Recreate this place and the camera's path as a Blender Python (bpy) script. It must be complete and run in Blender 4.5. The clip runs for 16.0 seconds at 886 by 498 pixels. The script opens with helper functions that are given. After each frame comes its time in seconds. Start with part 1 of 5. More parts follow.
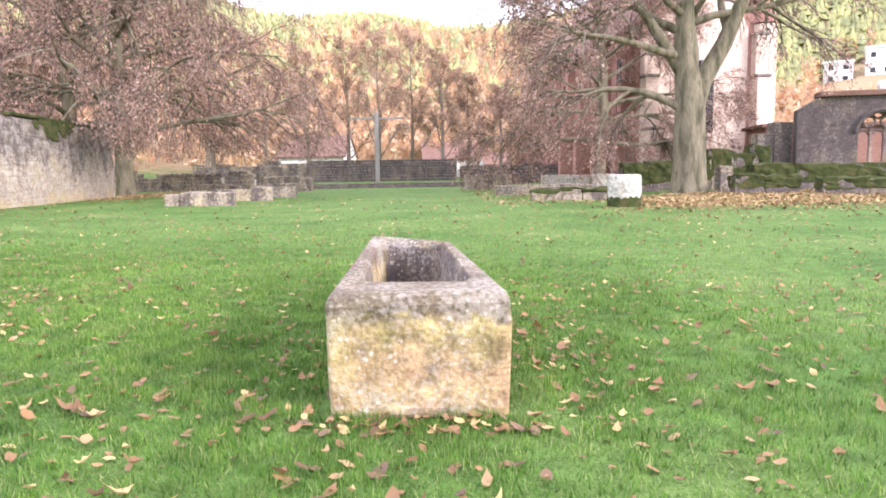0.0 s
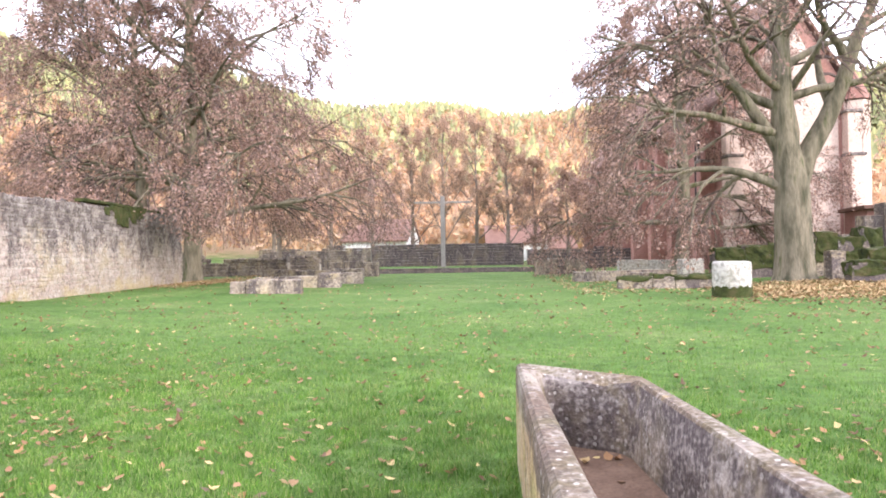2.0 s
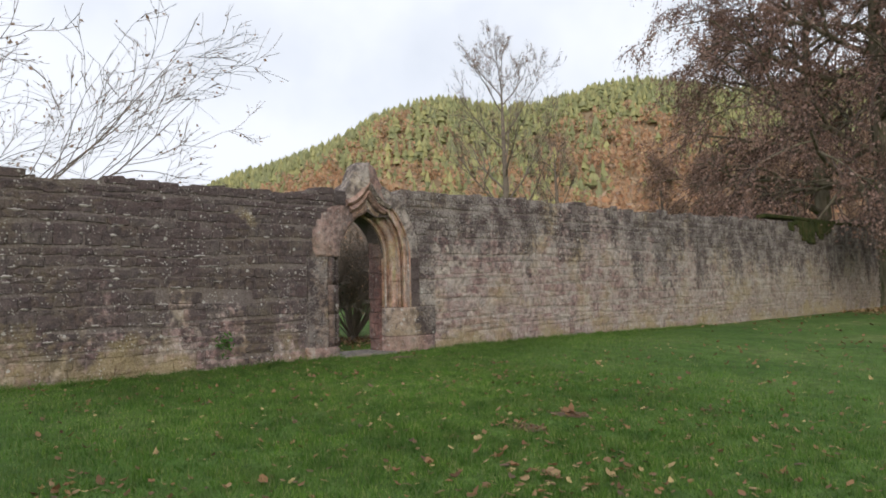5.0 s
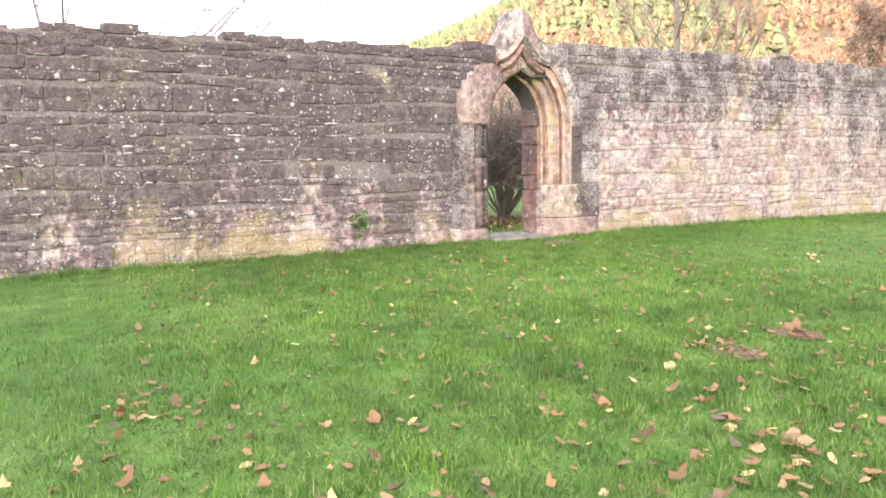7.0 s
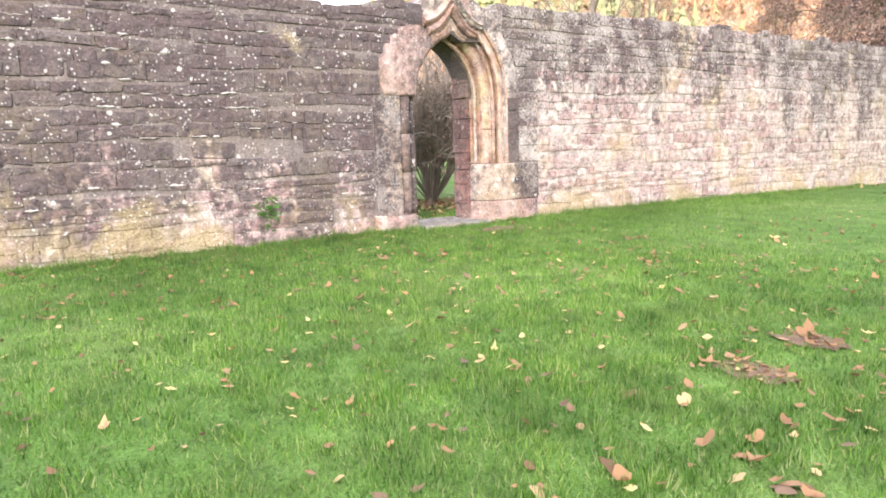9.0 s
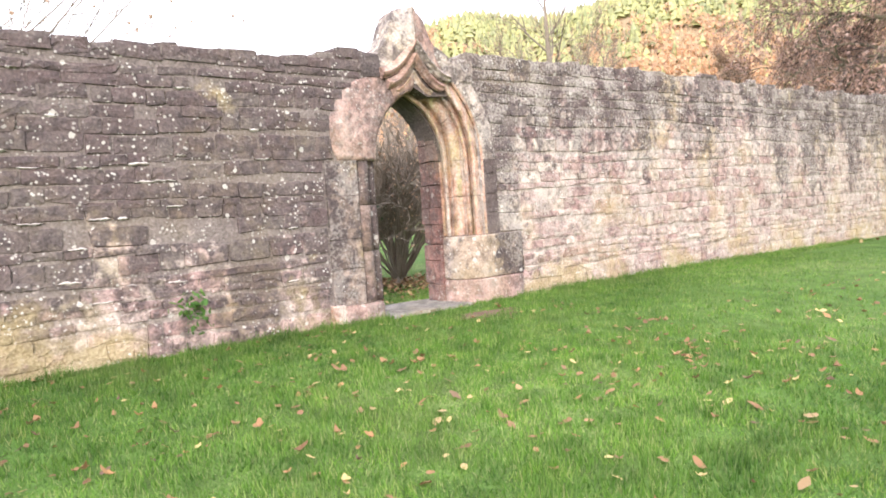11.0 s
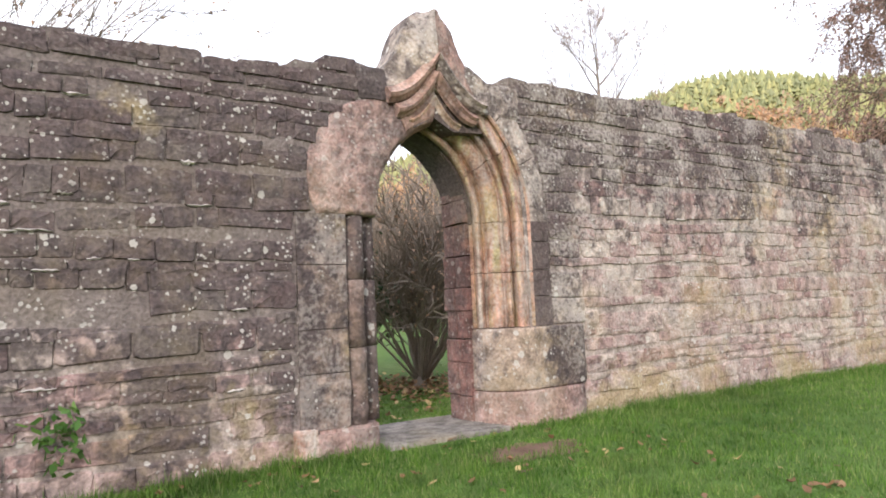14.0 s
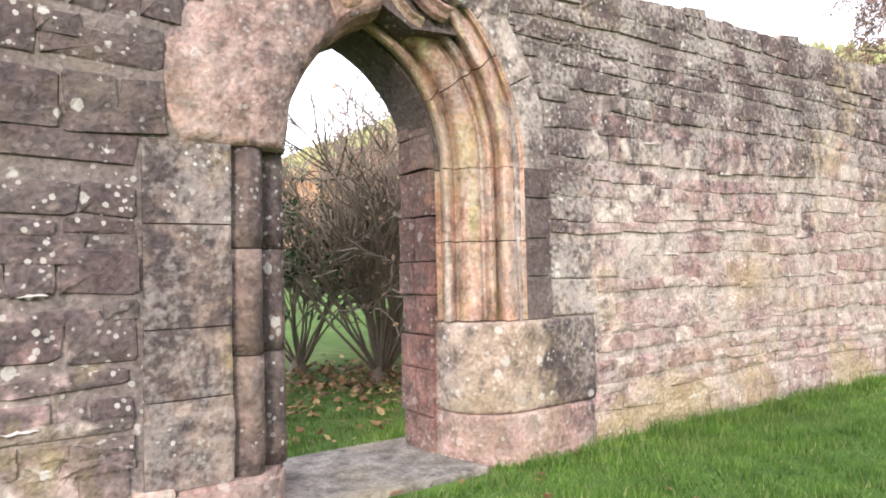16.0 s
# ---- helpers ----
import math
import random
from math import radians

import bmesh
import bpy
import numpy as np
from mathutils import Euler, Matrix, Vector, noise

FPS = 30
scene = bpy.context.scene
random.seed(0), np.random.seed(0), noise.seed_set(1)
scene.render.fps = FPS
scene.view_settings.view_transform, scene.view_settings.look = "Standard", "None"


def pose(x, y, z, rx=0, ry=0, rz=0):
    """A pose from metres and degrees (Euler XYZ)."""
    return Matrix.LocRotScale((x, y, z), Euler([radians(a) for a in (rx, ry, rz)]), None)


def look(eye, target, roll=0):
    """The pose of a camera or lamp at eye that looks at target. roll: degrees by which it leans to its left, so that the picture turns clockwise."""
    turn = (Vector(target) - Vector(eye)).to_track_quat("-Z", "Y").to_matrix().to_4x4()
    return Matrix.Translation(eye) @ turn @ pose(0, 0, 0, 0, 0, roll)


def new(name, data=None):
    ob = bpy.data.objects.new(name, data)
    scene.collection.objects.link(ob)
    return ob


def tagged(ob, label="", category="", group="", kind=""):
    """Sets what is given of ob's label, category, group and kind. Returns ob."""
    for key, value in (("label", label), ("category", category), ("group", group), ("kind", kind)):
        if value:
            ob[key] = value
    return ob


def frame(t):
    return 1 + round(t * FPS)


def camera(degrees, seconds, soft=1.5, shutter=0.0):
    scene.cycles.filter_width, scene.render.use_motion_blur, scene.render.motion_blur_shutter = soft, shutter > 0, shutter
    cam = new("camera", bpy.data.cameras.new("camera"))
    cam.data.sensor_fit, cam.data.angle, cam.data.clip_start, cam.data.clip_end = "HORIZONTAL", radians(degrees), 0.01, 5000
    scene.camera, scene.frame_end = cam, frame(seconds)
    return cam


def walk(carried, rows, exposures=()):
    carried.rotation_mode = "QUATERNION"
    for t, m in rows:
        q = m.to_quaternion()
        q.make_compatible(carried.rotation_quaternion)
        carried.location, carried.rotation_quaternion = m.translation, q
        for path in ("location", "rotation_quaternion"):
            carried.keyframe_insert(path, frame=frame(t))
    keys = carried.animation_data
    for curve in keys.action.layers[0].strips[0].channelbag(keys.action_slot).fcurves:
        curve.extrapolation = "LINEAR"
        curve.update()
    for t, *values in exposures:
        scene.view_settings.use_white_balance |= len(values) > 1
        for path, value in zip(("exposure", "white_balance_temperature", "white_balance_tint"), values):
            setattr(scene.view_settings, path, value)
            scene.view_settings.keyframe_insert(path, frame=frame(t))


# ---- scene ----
cam = camera(66.0, 16.0, soft=1.85)
METRES, EYE, TILT, LEAN, TURN = 16.5, 1.5, 0.0, 0.0, 0.0
ROWS = [
    (0.0, 0.0, 0.0, 0.0, -0.1, -6.49, 0.86),
    (0.5, -0.0051, 0.035, 0.0027, -0.06, -5.74, 1.74),
    (1.0, -0.0188, 0.0695, 0.0037, 3.34, -3.65, 1.28),
    (1.5, -0.0341, 0.0989, 0.0067, 1.0, -1.74, 0.52),
    (2.0, -0.0548, 0.1394, 0.0081, 4.78, 0.55, 0.94),
    (2.5, -0.0789, 0.1642, 0.0085, 14.9, 3.28, 0.9),
    (3.0, -0.1039, 0.1875, 0.0124, 21.44, 5.9, 0.38),
    (3.5, -0.1284, 0.2136, 0.0111, 34.55, 4.64, 1.23),
    (4.0, -0.1468, 0.2387, 0.0127, 46.73, 4.53, 1.92),
    (4.5, -0.1694, 0.2625, 0.0149, 48.84, 5.13, 1.89),
    (5.0, -0.1974, 0.2867, 0.0108, 56.78, 3.4, 1.41),
    (7.5, -0.3256, 0.3477, 0.0062, 69.45, -7.42, 1.6),
    (8.0, -0.3459, 0.3536, 0.0036, 65.62, -7.79, 0.31),
    (10.5, -0.4679, 0.4042, 0.0059, 60.23, -7.94, 3.4),
    (11.0, -0.4943, 0.4187, 0.0063, 59.66, -2.7, 4.13),
    (11.5, -0.5169, 0.4319, 0.0081, 57.2, 0.05, 4.36),
    (12.0, -0.5441, 0.4552, 0.0041, 60.66, 2.9, 4.55),
    (12.5, -0.5668, 0.4709, 0.0041, 61.44, 4.19, 3.17),
    (13.0, -0.5919, 0.4851, 0.005, 60.06, 5.32, 2.42),
    (13.5, -0.6159, 0.5015, 0.0025, 60.07, 5.51, 2.58),
    (14.0, -0.6401, 0.5181, 0.0032, 63.75, 4.83, 2.52),
    (14.5, -0.67, 0.5326, 0.0073, 64.0, 4.68, 1.61),
    (15.0, -0.6991, 0.554, 0.0047, 62.08, 3.81, 1.72),
    (15.5, -0.7253, 0.5736, 0.0089, 63.35, 2.47, 2.05),
    (16.0, -0.7543, 0.5926, 0.0117, 62.74, 1.64, 1.29),
]
EXPOSURES = [(0.0, 1.58, 5950, 22), (1.5, 1.55, 5950, 21), (2.3, 1.4, 6050, 19), (2.9, 0.95, 6500, 11), (3.5, 0.35, 6500, 11), (4.0, 0.08, 6500, 11), (4.5, -0.25, 6350, 11), (5.0, -0.36, 6200, 11), (6.5, 1.0, 6200, 15), (7.4, 1.6, 6100, 17), (10.4, 1.6, 6100, 16), (11.0, 1.45, 6200, 15), (11.7, 1.02, 6150, 16), (12.5, 0.7, 6200, 15), (14.5, 0.75, 6200, 15), (15.3, 1.0, 6200, 15), (16.0, 1.15, 6200, 15)]
walk(cam, [(t, pose(0, 0, EYE, TILT, LEAN, TURN) @ pose(METRES * x, METRES * y, METRES * z, 90 + pitch, roll, yaw)) for t, x, y, z, yaw, pitch, roll in ROWS], EXPOSURES)

# ---- light ----
SUN_DIR = Vector((0.76, -0.54, 0.36)).normalized()
world = bpy.data.worlds.new("world")
scene.world = world
world.use_nodes = True
wn, wlk = world.node_tree.nodes, world.node_tree.links
sky = wn.new("ShaderNodeTexSky")
sky.sky_type, sky.sun_disc = "NISHITA", False
sky.sun_elevation = math.asin(SUN_DIR.z)
sky.sun_rotation = math.atan2(SUN_DIR.x, SUN_DIR.y)
sky.air_density, sky.dust_density = 1.0, 2.5
# thin broken cloud over the blue
wtc = wn.new("ShaderNodeTexCoord")
wno = wn.new("ShaderNodeTexNoise")
wno.inputs["Scale"].default_value, wno.inputs["Detail"].default_value = 2.2, 6
wra = wn.new("ShaderNodeValToRGB")
wra.color_ramp.elements[0].position, wra.color_ramp.elements[1].position = 0.36, 0.54
wra.color_ramp.elements[0].color, wra.color_ramp.elements[1].color = (0.72, 0.72, 0.72, 1), (1, 1, 1, 1)
wmx = wn.new("ShaderNodeMixRGB")
wmx.inputs[2].default_value = (10.6, 10.8, 11.2, 1)
wlk.new(wtc.outputs["Generated"], wno.inputs["Vector"])
wlk.new(wno.outputs["Fac"], wra.inputs["Fac"])
wlk.new(wra.outputs["Color"], wmx.inputs[0])
wlk.new(sky.outputs["Color"], wmx.inputs[1])
wlk.new(wmx.outputs[0], wn["Background"].inputs["Color"])
wn["Background"].inputs["Strength"].default_value = 0.12
sun = new("sun", bpy.data.lights.new("sun", "SUN"))
sun.data.energy, sun.data.angle, sun.data.color = 1.5, radians(11), (1.0, 0.9, 0.76)
sun.matrix_world = look(SUN_DIR * 100, (0, 0, 0))

# ---- materials ----


def mix_node(nt, kind, fac, a, b):
    n = nt.nodes.new("ShaderNodeMixRGB")
    n.blend_type = kind
    for i, v in enumerate((fac, a, b)):
        if isinstance(v, bpy.types.NodeSocket):
            nt.links.new(v, n.inputs[i])
        elif i == 0:
            n.inputs[0].default_value = v
        else:
            n.inputs[i].default_value = (*v, 1)
    return n.outputs[0]


def noise_node(nt, scale, detail=4, stretch=(1, 1, 1)):
    geo = nt.nodes.new("ShaderNodeNewGeometry")
    mp = nt.nodes.new("ShaderNodeMapping")
    mp.inputs["Scale"].default_value = stretch
    nt.links.new(geo.outputs["Position"], mp.inputs["Vector"])
    n = nt.nodes.new("ShaderNodeTexNoise")
    n.inputs["Scale"].default_value, n.inputs["Detail"].default_value = scale, detail
    nt.links.new(mp.outputs[0], n.inputs["Vector"])
    return n.outputs["Fac"]


def ramp_node(nt, fac, stops):
    n = nt.nodes.new("ShaderNodeValToRGB")
    e = n.color_ramp.elements
    while len(e) < len(stops):
        e.new(0.5)
    for el, (p, c) in zip(e, stops):
        el.position = p
        el.color = (c, c, c, 1) if isinstance(c, (int, float)) else (*c, 1)
    nt.links.new(fac, n.inputs["Fac"])
    return n.outputs["Color"]


def math_node(nt, op, a, b=0.0):
    n = nt.nodes.new("ShaderNodeMath")
    n.operation = op
    for i, v in enumerate((a, b)):
        if isinstance(v, bpy.types.NodeSocket):
            nt.links.new(v, n.inputs[i])
        else:
            n.inputs[i].default_value = v
    return n.outputs[0]


def start_mat(name):
    m = bpy.data.materials.new(name)
    m.use_nodes = True
    return m, m.node_tree, m.node_tree.nodes["Principled BSDF"]


def finish(nt, bsdf, colour, rough, bump_src=None, bump=0.4, dist=0.02):
    nt.links.new(colour, bsdf.inputs["Base Color"])
    bsdf.inputs["Roughness"].default_value = rough
    bsdf.inputs["Specular IOR Level"].default_value = 0.25
    if bump_src is not None:
        b = nt.nodes.new("ShaderNodeBump")
        b.inputs["Strength"].default_value, b.inputs["Distance"].default_value = bump, dist
        nt.links.new(bump_src, b.inputs["Height"])
        nt.links.new(b.outputs[0], bsdf.inputs["Normal"])


def random_value(nt, island):
    if island:
        return nt.nodes.new("ShaderNodeNewGeometry").outputs["Random Per Island"]
    return nt.nodes.new("ShaderNodeObjectInfo").outputs["Random"]


def plain(name, cols, scale=6, rough=0.85, bump=0.3, dist=0.01, stretch=(1, 1, 1), vary=None, fine=40):
    """Two scales of noise over a ramp of colours; vary: 'island' or 'object' for piece to piece change."""
    m, nt, bsdf = start_mat(name)
    n1 = noise_node(nt, scale, 5, stretch)
    n2 = noise_node(nt, fine, 4, stretch)
    k = len(cols) - 1
    c = ramp_node(nt, n1, [(0.3 + 0.4 * i / max(k, 1), col) for i, col in enumerate(cols)])
    c = mix_node(nt, "MULTIPLY", 0.7, c, ramp_node(nt, n2, [(0.25, 0.6), (0.7, 1.15)]))
    if vary:
        c = mix_node(nt, "MULTIPLY", 1.0, c, ramp_node(nt, random_value(nt, vary == "island"), [(0, (0.6, 0.6, 0.6)), (0.5, (1, 0.95, 0.92)), (1, (1.35, 1.3, 1.25))]))
    finish(nt, bsdf, c, rough, n2, bump, dist)
    return m


def by_piece(name, cols, rough=0.8, island=True, translucent=0.0, tufts=0.0):
    """Colour picked piece by piece from a ramp, with fine grain on top."""
    m, nt, bsdf = start_mat(name)
    k = len(cols) - 1
    c = ramp_node(nt, random_value(nt, island), [(i / k, col) for i, col in enumerate(cols)])
    n1 = noise_node(nt, 0.35, 3)
    c = mix_node(nt, "MULTIPLY", 0.8, c, ramp_node(nt, n1, [(0.3, 0.65), (0.7, 1.25)]))
    if tufts:
        c = mix_node(nt, "MULTIPLY", 0.9, c, ramp_node(nt, noise_node(nt, tufts, 6), [(0.3, (0.5, 0.58, 0.6)), (0.5, (1, 1, 1)), (0.7, (1.3, 1.26, 1.1))]))
        c = mix_node(nt, "MIX", math_node(nt, "MULTIPLY", ramp_node(nt, noise_node(nt, tufts * 0.4, 6), [(0.52, 0), (0.7, 1)]), 0.28), c, (0.22, 0.26, 0.09))
    finish(nt, bsdf, c, rough)
    if translucent:
        tr = nt.nodes.new("ShaderNodeBsdfTranslucent")
        nt.links.new(c, tr.inputs["Color"])
        mx = nt.nodes.new("ShaderNodeMixShader")
        mx.inputs[0].default_value = translucent
        nt.links.new(bsdf.outputs[0], mx.inputs[1])
        nt.links.new(tr.outputs[0], mx.inputs[2])
        nt.links.new(mx.outputs[0], nt.nodes["Material Output"].inputs["Surface"])
    return m


def spots_node(nt, scale, least, size, ragged):
    """Round crusts of lichen, one in some of the cells, each of its own size."""
    geo = nt.nodes.new("ShaderNodeNewGeometry")
    vo = nt.nodes.new("ShaderNodeTexVoronoi")
    vo.inputs["Scale"].default_value = scale
    nt.links.new(geo.outputs["Position"], vo.inputs["Vector"])
    sep = nt.nodes.new("ShaderNodeSeparateColor")
    nt.links.new(vo.outputs["Color"], sep.inputs[0])
    rad = nt.nodes.new("ShaderNodeMapRange")
    rad.inputs["From Min"].default_value, rad.inputs["From Max"].default_value = least, 1.0
    rad.inputs["To Min"].default_value, rad.inputs["To Max"].default_value = -0.12, size
    nt.links.new(sep.outputs[0], rad.inputs["Value"])
    edge = math_node(nt, "ADD", math_node(nt, "SUBTRACT", rad.outputs[0], vo.outputs["Distance"]), math_node(nt, "MULTIPLY", math_node(nt, "SUBTRACT", ragged, 0.5), 0.45))
    return ramp_node(nt, edge, [(0.0, 0), (0.06, 1)])


def span_node(nt, value, a, b, lo, hi):
    n = nt.nodes.new("ShaderNodeMapRange")
    n.inputs["From Min"].default_value, n.inputs["From Max"].default_value = a, b
    n.inputs["To Min"].default_value, n.inputs["To Max"].default_value = lo, hi
    nt.links.new(value, n.inputs["Value"])
    return n.outputs[0]


def old_stone(name, cols, island=True, crust=0.6, lichen=0.5, ochre=0.3, top=(2.0, 3.6), vary=True, stretch=False, streak=False, bloom=0.4, rise=(-0.10, 0.20), discs=1.0):
    """Weathered red sandstone: grain, black crust in streaks, pale bloom, round lichen, ochre algae patches."""
    m, nt, bsdf = start_mat(name)
    fine = noise_node(nt, 34, 6)
    mid = noise_node(nt, 7.5, 7)
    k = len(cols) - 1
    if vary:
        rv = math_node(nt, "ADD", math_node(nt, "MULTIPLY", random_value(nt, island), 0.62), math_node(nt, "MULTIPLY", noise_node(nt, 1.4, 5), 0.45))
    else:
        rv = noise_node(nt, 9, 3, (1, 1, 0.1)) if streak else noise_node(nt, 2.2, 5)
    c = ramp_node(nt, rv, [(0.12 + 0.76 * i / k, col) for i, col in enumerate(cols)])
    c = mix_node(nt, "MULTIPLY", 0.85, c, ramp_node(nt, mid, [(0.32, 0.42), (0.66, 1.4)]))
    c = mix_node(nt, "MULTIPLY", 0.7, c, ramp_node(nt, fine, [(0.3, 0.5), (0.7, 1.3)]))
    geo = nt.nodes.new("ShaderNodeNewGeometry")
    sep = nt.nodes.new("ShaderNodeSeparateXYZ")
    nt.links.new(geo.outputs["Position"], sep.inputs[0])
    # ochre algae
    oc = ramp_node(nt, noise_node(nt, 0.9, 6), [(0.50, 0), (0.66, 1)])
    c = mix_node(nt, "MIX", math_node(nt, "MULTIPLY", oc, ochre), c, (0.42, 0.33, 0.15))
    if stretch:
        # the far end is greyer and mossier
        c = mix_node(nt, "MIX", span_node(nt, sep.outputs["Y"], 18.0, 32.0, 0.0, 0.5), c, ramp_node(nt, mid, [(0.3, (0.21, 0.185, 0.13)), (0.7, (0.40, 0.36, 0.275))]))
    # pale bloom in grains
    grains = math_node(nt, "ADD", math_node(nt, "MULTIPLY", noise_node(nt, 26, 6), 0.55), math_node(nt, "MULTIPLY", noise_node(nt, 2.3, 6), 0.6))
    bl = math_node(nt, "MULTIPLY", ramp_node(nt, grains, [(0.55, 0), (0.68, 1)]), bloom)
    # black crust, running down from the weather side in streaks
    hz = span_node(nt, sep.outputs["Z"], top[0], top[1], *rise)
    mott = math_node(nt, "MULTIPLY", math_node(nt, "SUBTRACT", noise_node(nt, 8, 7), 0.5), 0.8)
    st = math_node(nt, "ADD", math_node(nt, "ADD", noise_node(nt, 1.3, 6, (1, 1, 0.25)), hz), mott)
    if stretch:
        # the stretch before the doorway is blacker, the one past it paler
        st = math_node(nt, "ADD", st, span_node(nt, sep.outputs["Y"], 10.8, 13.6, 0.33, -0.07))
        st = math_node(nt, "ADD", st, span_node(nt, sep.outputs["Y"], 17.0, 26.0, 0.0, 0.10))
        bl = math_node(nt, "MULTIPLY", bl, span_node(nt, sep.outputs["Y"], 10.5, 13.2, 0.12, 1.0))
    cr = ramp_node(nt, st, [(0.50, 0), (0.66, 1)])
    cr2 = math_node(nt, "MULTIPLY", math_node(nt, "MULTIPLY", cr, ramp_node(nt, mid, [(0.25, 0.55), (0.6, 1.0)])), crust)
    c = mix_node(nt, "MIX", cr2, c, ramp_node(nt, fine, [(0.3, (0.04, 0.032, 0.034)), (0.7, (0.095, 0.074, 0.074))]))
    c = mix_node(nt, "MIX", math_node(nt, "MULTIPLY", bl, 0.85), c, (0.53, 0.475, 0.425))
    if stretch:
        foot = ramp_node(nt, math_node(nt, "ADD", math_node(nt, "ADD", noise_node(nt, 1.1, 7), math_node(nt, "MULTIPLY", mott, 0.5)), span_node(nt, sep.outputs["Z"], 0.2, 1.5, 0.08, -0.22)), [(0.47, 0), (0.66, 1)])
        c = mix_node(nt, "MIX", math_node(nt, "MULTIPLY", foot, 0.7), c, ramp_node(nt, fine, [(0.3, (0.28, 0.21, 0.10)), (0.7, (0.50, 0.41, 0.23))]))
    # lichen
    patch = ramp_node(nt, noise_node(nt, 1.7, 5), [(0.42, 0.15), (0.58, 1)])
    small = math_node(nt, "MULTIPLY", spots_node(nt, 27, 0.45, 0.5, fine), patch)
    li = math_node(nt, "MULTIPLY", math_node(nt, "MAXIMUM", small, math_node(nt, "MULTIPLY", spots_node(nt, 11, 0.85, 0.42, fine), discs)), lichen)
    c = mix_node(nt, "MIX", li, c, (0.55, 0.52, 0.47))
    hgt = math_node(nt, "ADD", math_node(nt, "MULTIPLY", mid, 1.0), math_node(nt, "MULTIPLY", fine, 0.5))
    finish(nt, bsdf, c, 0.92, hgt, 0.8, 0.035)
    return m


STONE_COLS = [(0.20, 0.135, 0.125), (0.34, 0.235, 0.215), (0.40, 0.305, 0.27), (0.31, 0.20, 0.185), (0.42, 0.33, 0.29), (0.47, 0.395, 0.335)]
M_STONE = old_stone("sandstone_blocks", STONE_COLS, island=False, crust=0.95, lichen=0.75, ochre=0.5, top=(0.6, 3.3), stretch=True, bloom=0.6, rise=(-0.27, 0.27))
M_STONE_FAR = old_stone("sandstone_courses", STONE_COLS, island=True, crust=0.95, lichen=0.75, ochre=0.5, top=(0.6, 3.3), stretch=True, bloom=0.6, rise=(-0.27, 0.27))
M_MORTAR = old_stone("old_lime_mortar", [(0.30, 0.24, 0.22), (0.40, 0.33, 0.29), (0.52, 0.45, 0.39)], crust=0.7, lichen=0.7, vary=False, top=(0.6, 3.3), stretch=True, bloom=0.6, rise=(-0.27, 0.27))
M_PINK = old_stone("pink_sandstone", [(0.25, 0.165, 0.145), (0.34, 0.225, 0.195), (0.39, 0.285, 0.245)], crust=0.7, lichen=0.5, ochre=0.2, vary=False, top=(1.0, 4.5), bloom=0.3)
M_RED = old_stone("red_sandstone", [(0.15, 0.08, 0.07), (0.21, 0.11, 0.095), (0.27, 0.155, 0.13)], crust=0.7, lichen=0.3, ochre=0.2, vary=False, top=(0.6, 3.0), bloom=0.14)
M_ORANGE = old_stone("orange_red_sandstone", [(0.27, 0.155, 0.13), (0.38, 0.235, 0.19), (0.42, 0.29, 0.24)], crust=0.65, lichen=0.2, ochre=0.1, vary=False, top=(2.5, 5.5), bloom=0.35)
M_MOULD = old_stone("moulded_sandstone", [(0.34, 0.24, 0.19), (0.45, 0.38, 0.20), (0.45, 0.26, 0.19), (0.50, 0.43, 0.36), (0.47, 0.29, 0.21)], crust=0.35, lichen=0.3, ochre=0.4, vary=False, top=(1.5, 5.5), streak=True, bloom=0.5)
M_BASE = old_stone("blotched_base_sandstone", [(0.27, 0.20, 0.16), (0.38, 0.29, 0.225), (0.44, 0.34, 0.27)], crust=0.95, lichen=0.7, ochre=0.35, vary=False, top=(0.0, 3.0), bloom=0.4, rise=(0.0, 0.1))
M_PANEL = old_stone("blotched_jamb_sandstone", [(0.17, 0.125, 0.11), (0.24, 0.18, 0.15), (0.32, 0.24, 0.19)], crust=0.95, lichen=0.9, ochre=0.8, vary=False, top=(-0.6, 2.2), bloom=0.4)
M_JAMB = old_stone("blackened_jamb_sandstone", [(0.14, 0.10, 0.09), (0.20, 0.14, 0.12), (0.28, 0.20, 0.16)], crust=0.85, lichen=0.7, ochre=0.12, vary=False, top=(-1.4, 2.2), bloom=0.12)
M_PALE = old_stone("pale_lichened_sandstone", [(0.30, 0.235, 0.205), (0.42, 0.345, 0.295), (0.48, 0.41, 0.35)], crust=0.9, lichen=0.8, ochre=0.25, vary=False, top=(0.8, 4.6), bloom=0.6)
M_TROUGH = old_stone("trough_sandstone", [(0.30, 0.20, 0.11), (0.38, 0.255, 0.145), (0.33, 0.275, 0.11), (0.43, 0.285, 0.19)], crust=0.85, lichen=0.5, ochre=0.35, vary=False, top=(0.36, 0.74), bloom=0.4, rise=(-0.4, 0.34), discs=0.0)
# lichened stone of the hollow, with the inside's shade put into its dark colour
M_HOLLOW = old_stone("shaded_trough_hollow", [(0.09, 0.075, 0.07), (0.16, 0.135, 0.12), (0.21, 0.18, 0.16)], crust=0.9, lichen=0.35, ochre=0.2, vary=False, top=(-0.6, 0.9), bloom=0.45)
M_SLAB = old_stone("grey_threshold_stone", [(0.14, 0.125, 0.115), (0.21, 0.19, 0.17), (0.26, 0.235, 0.205)], crust=0.2, lichen=0.2, ochre=0.2, vary=False, top=(0, 9), bloom=0.12)
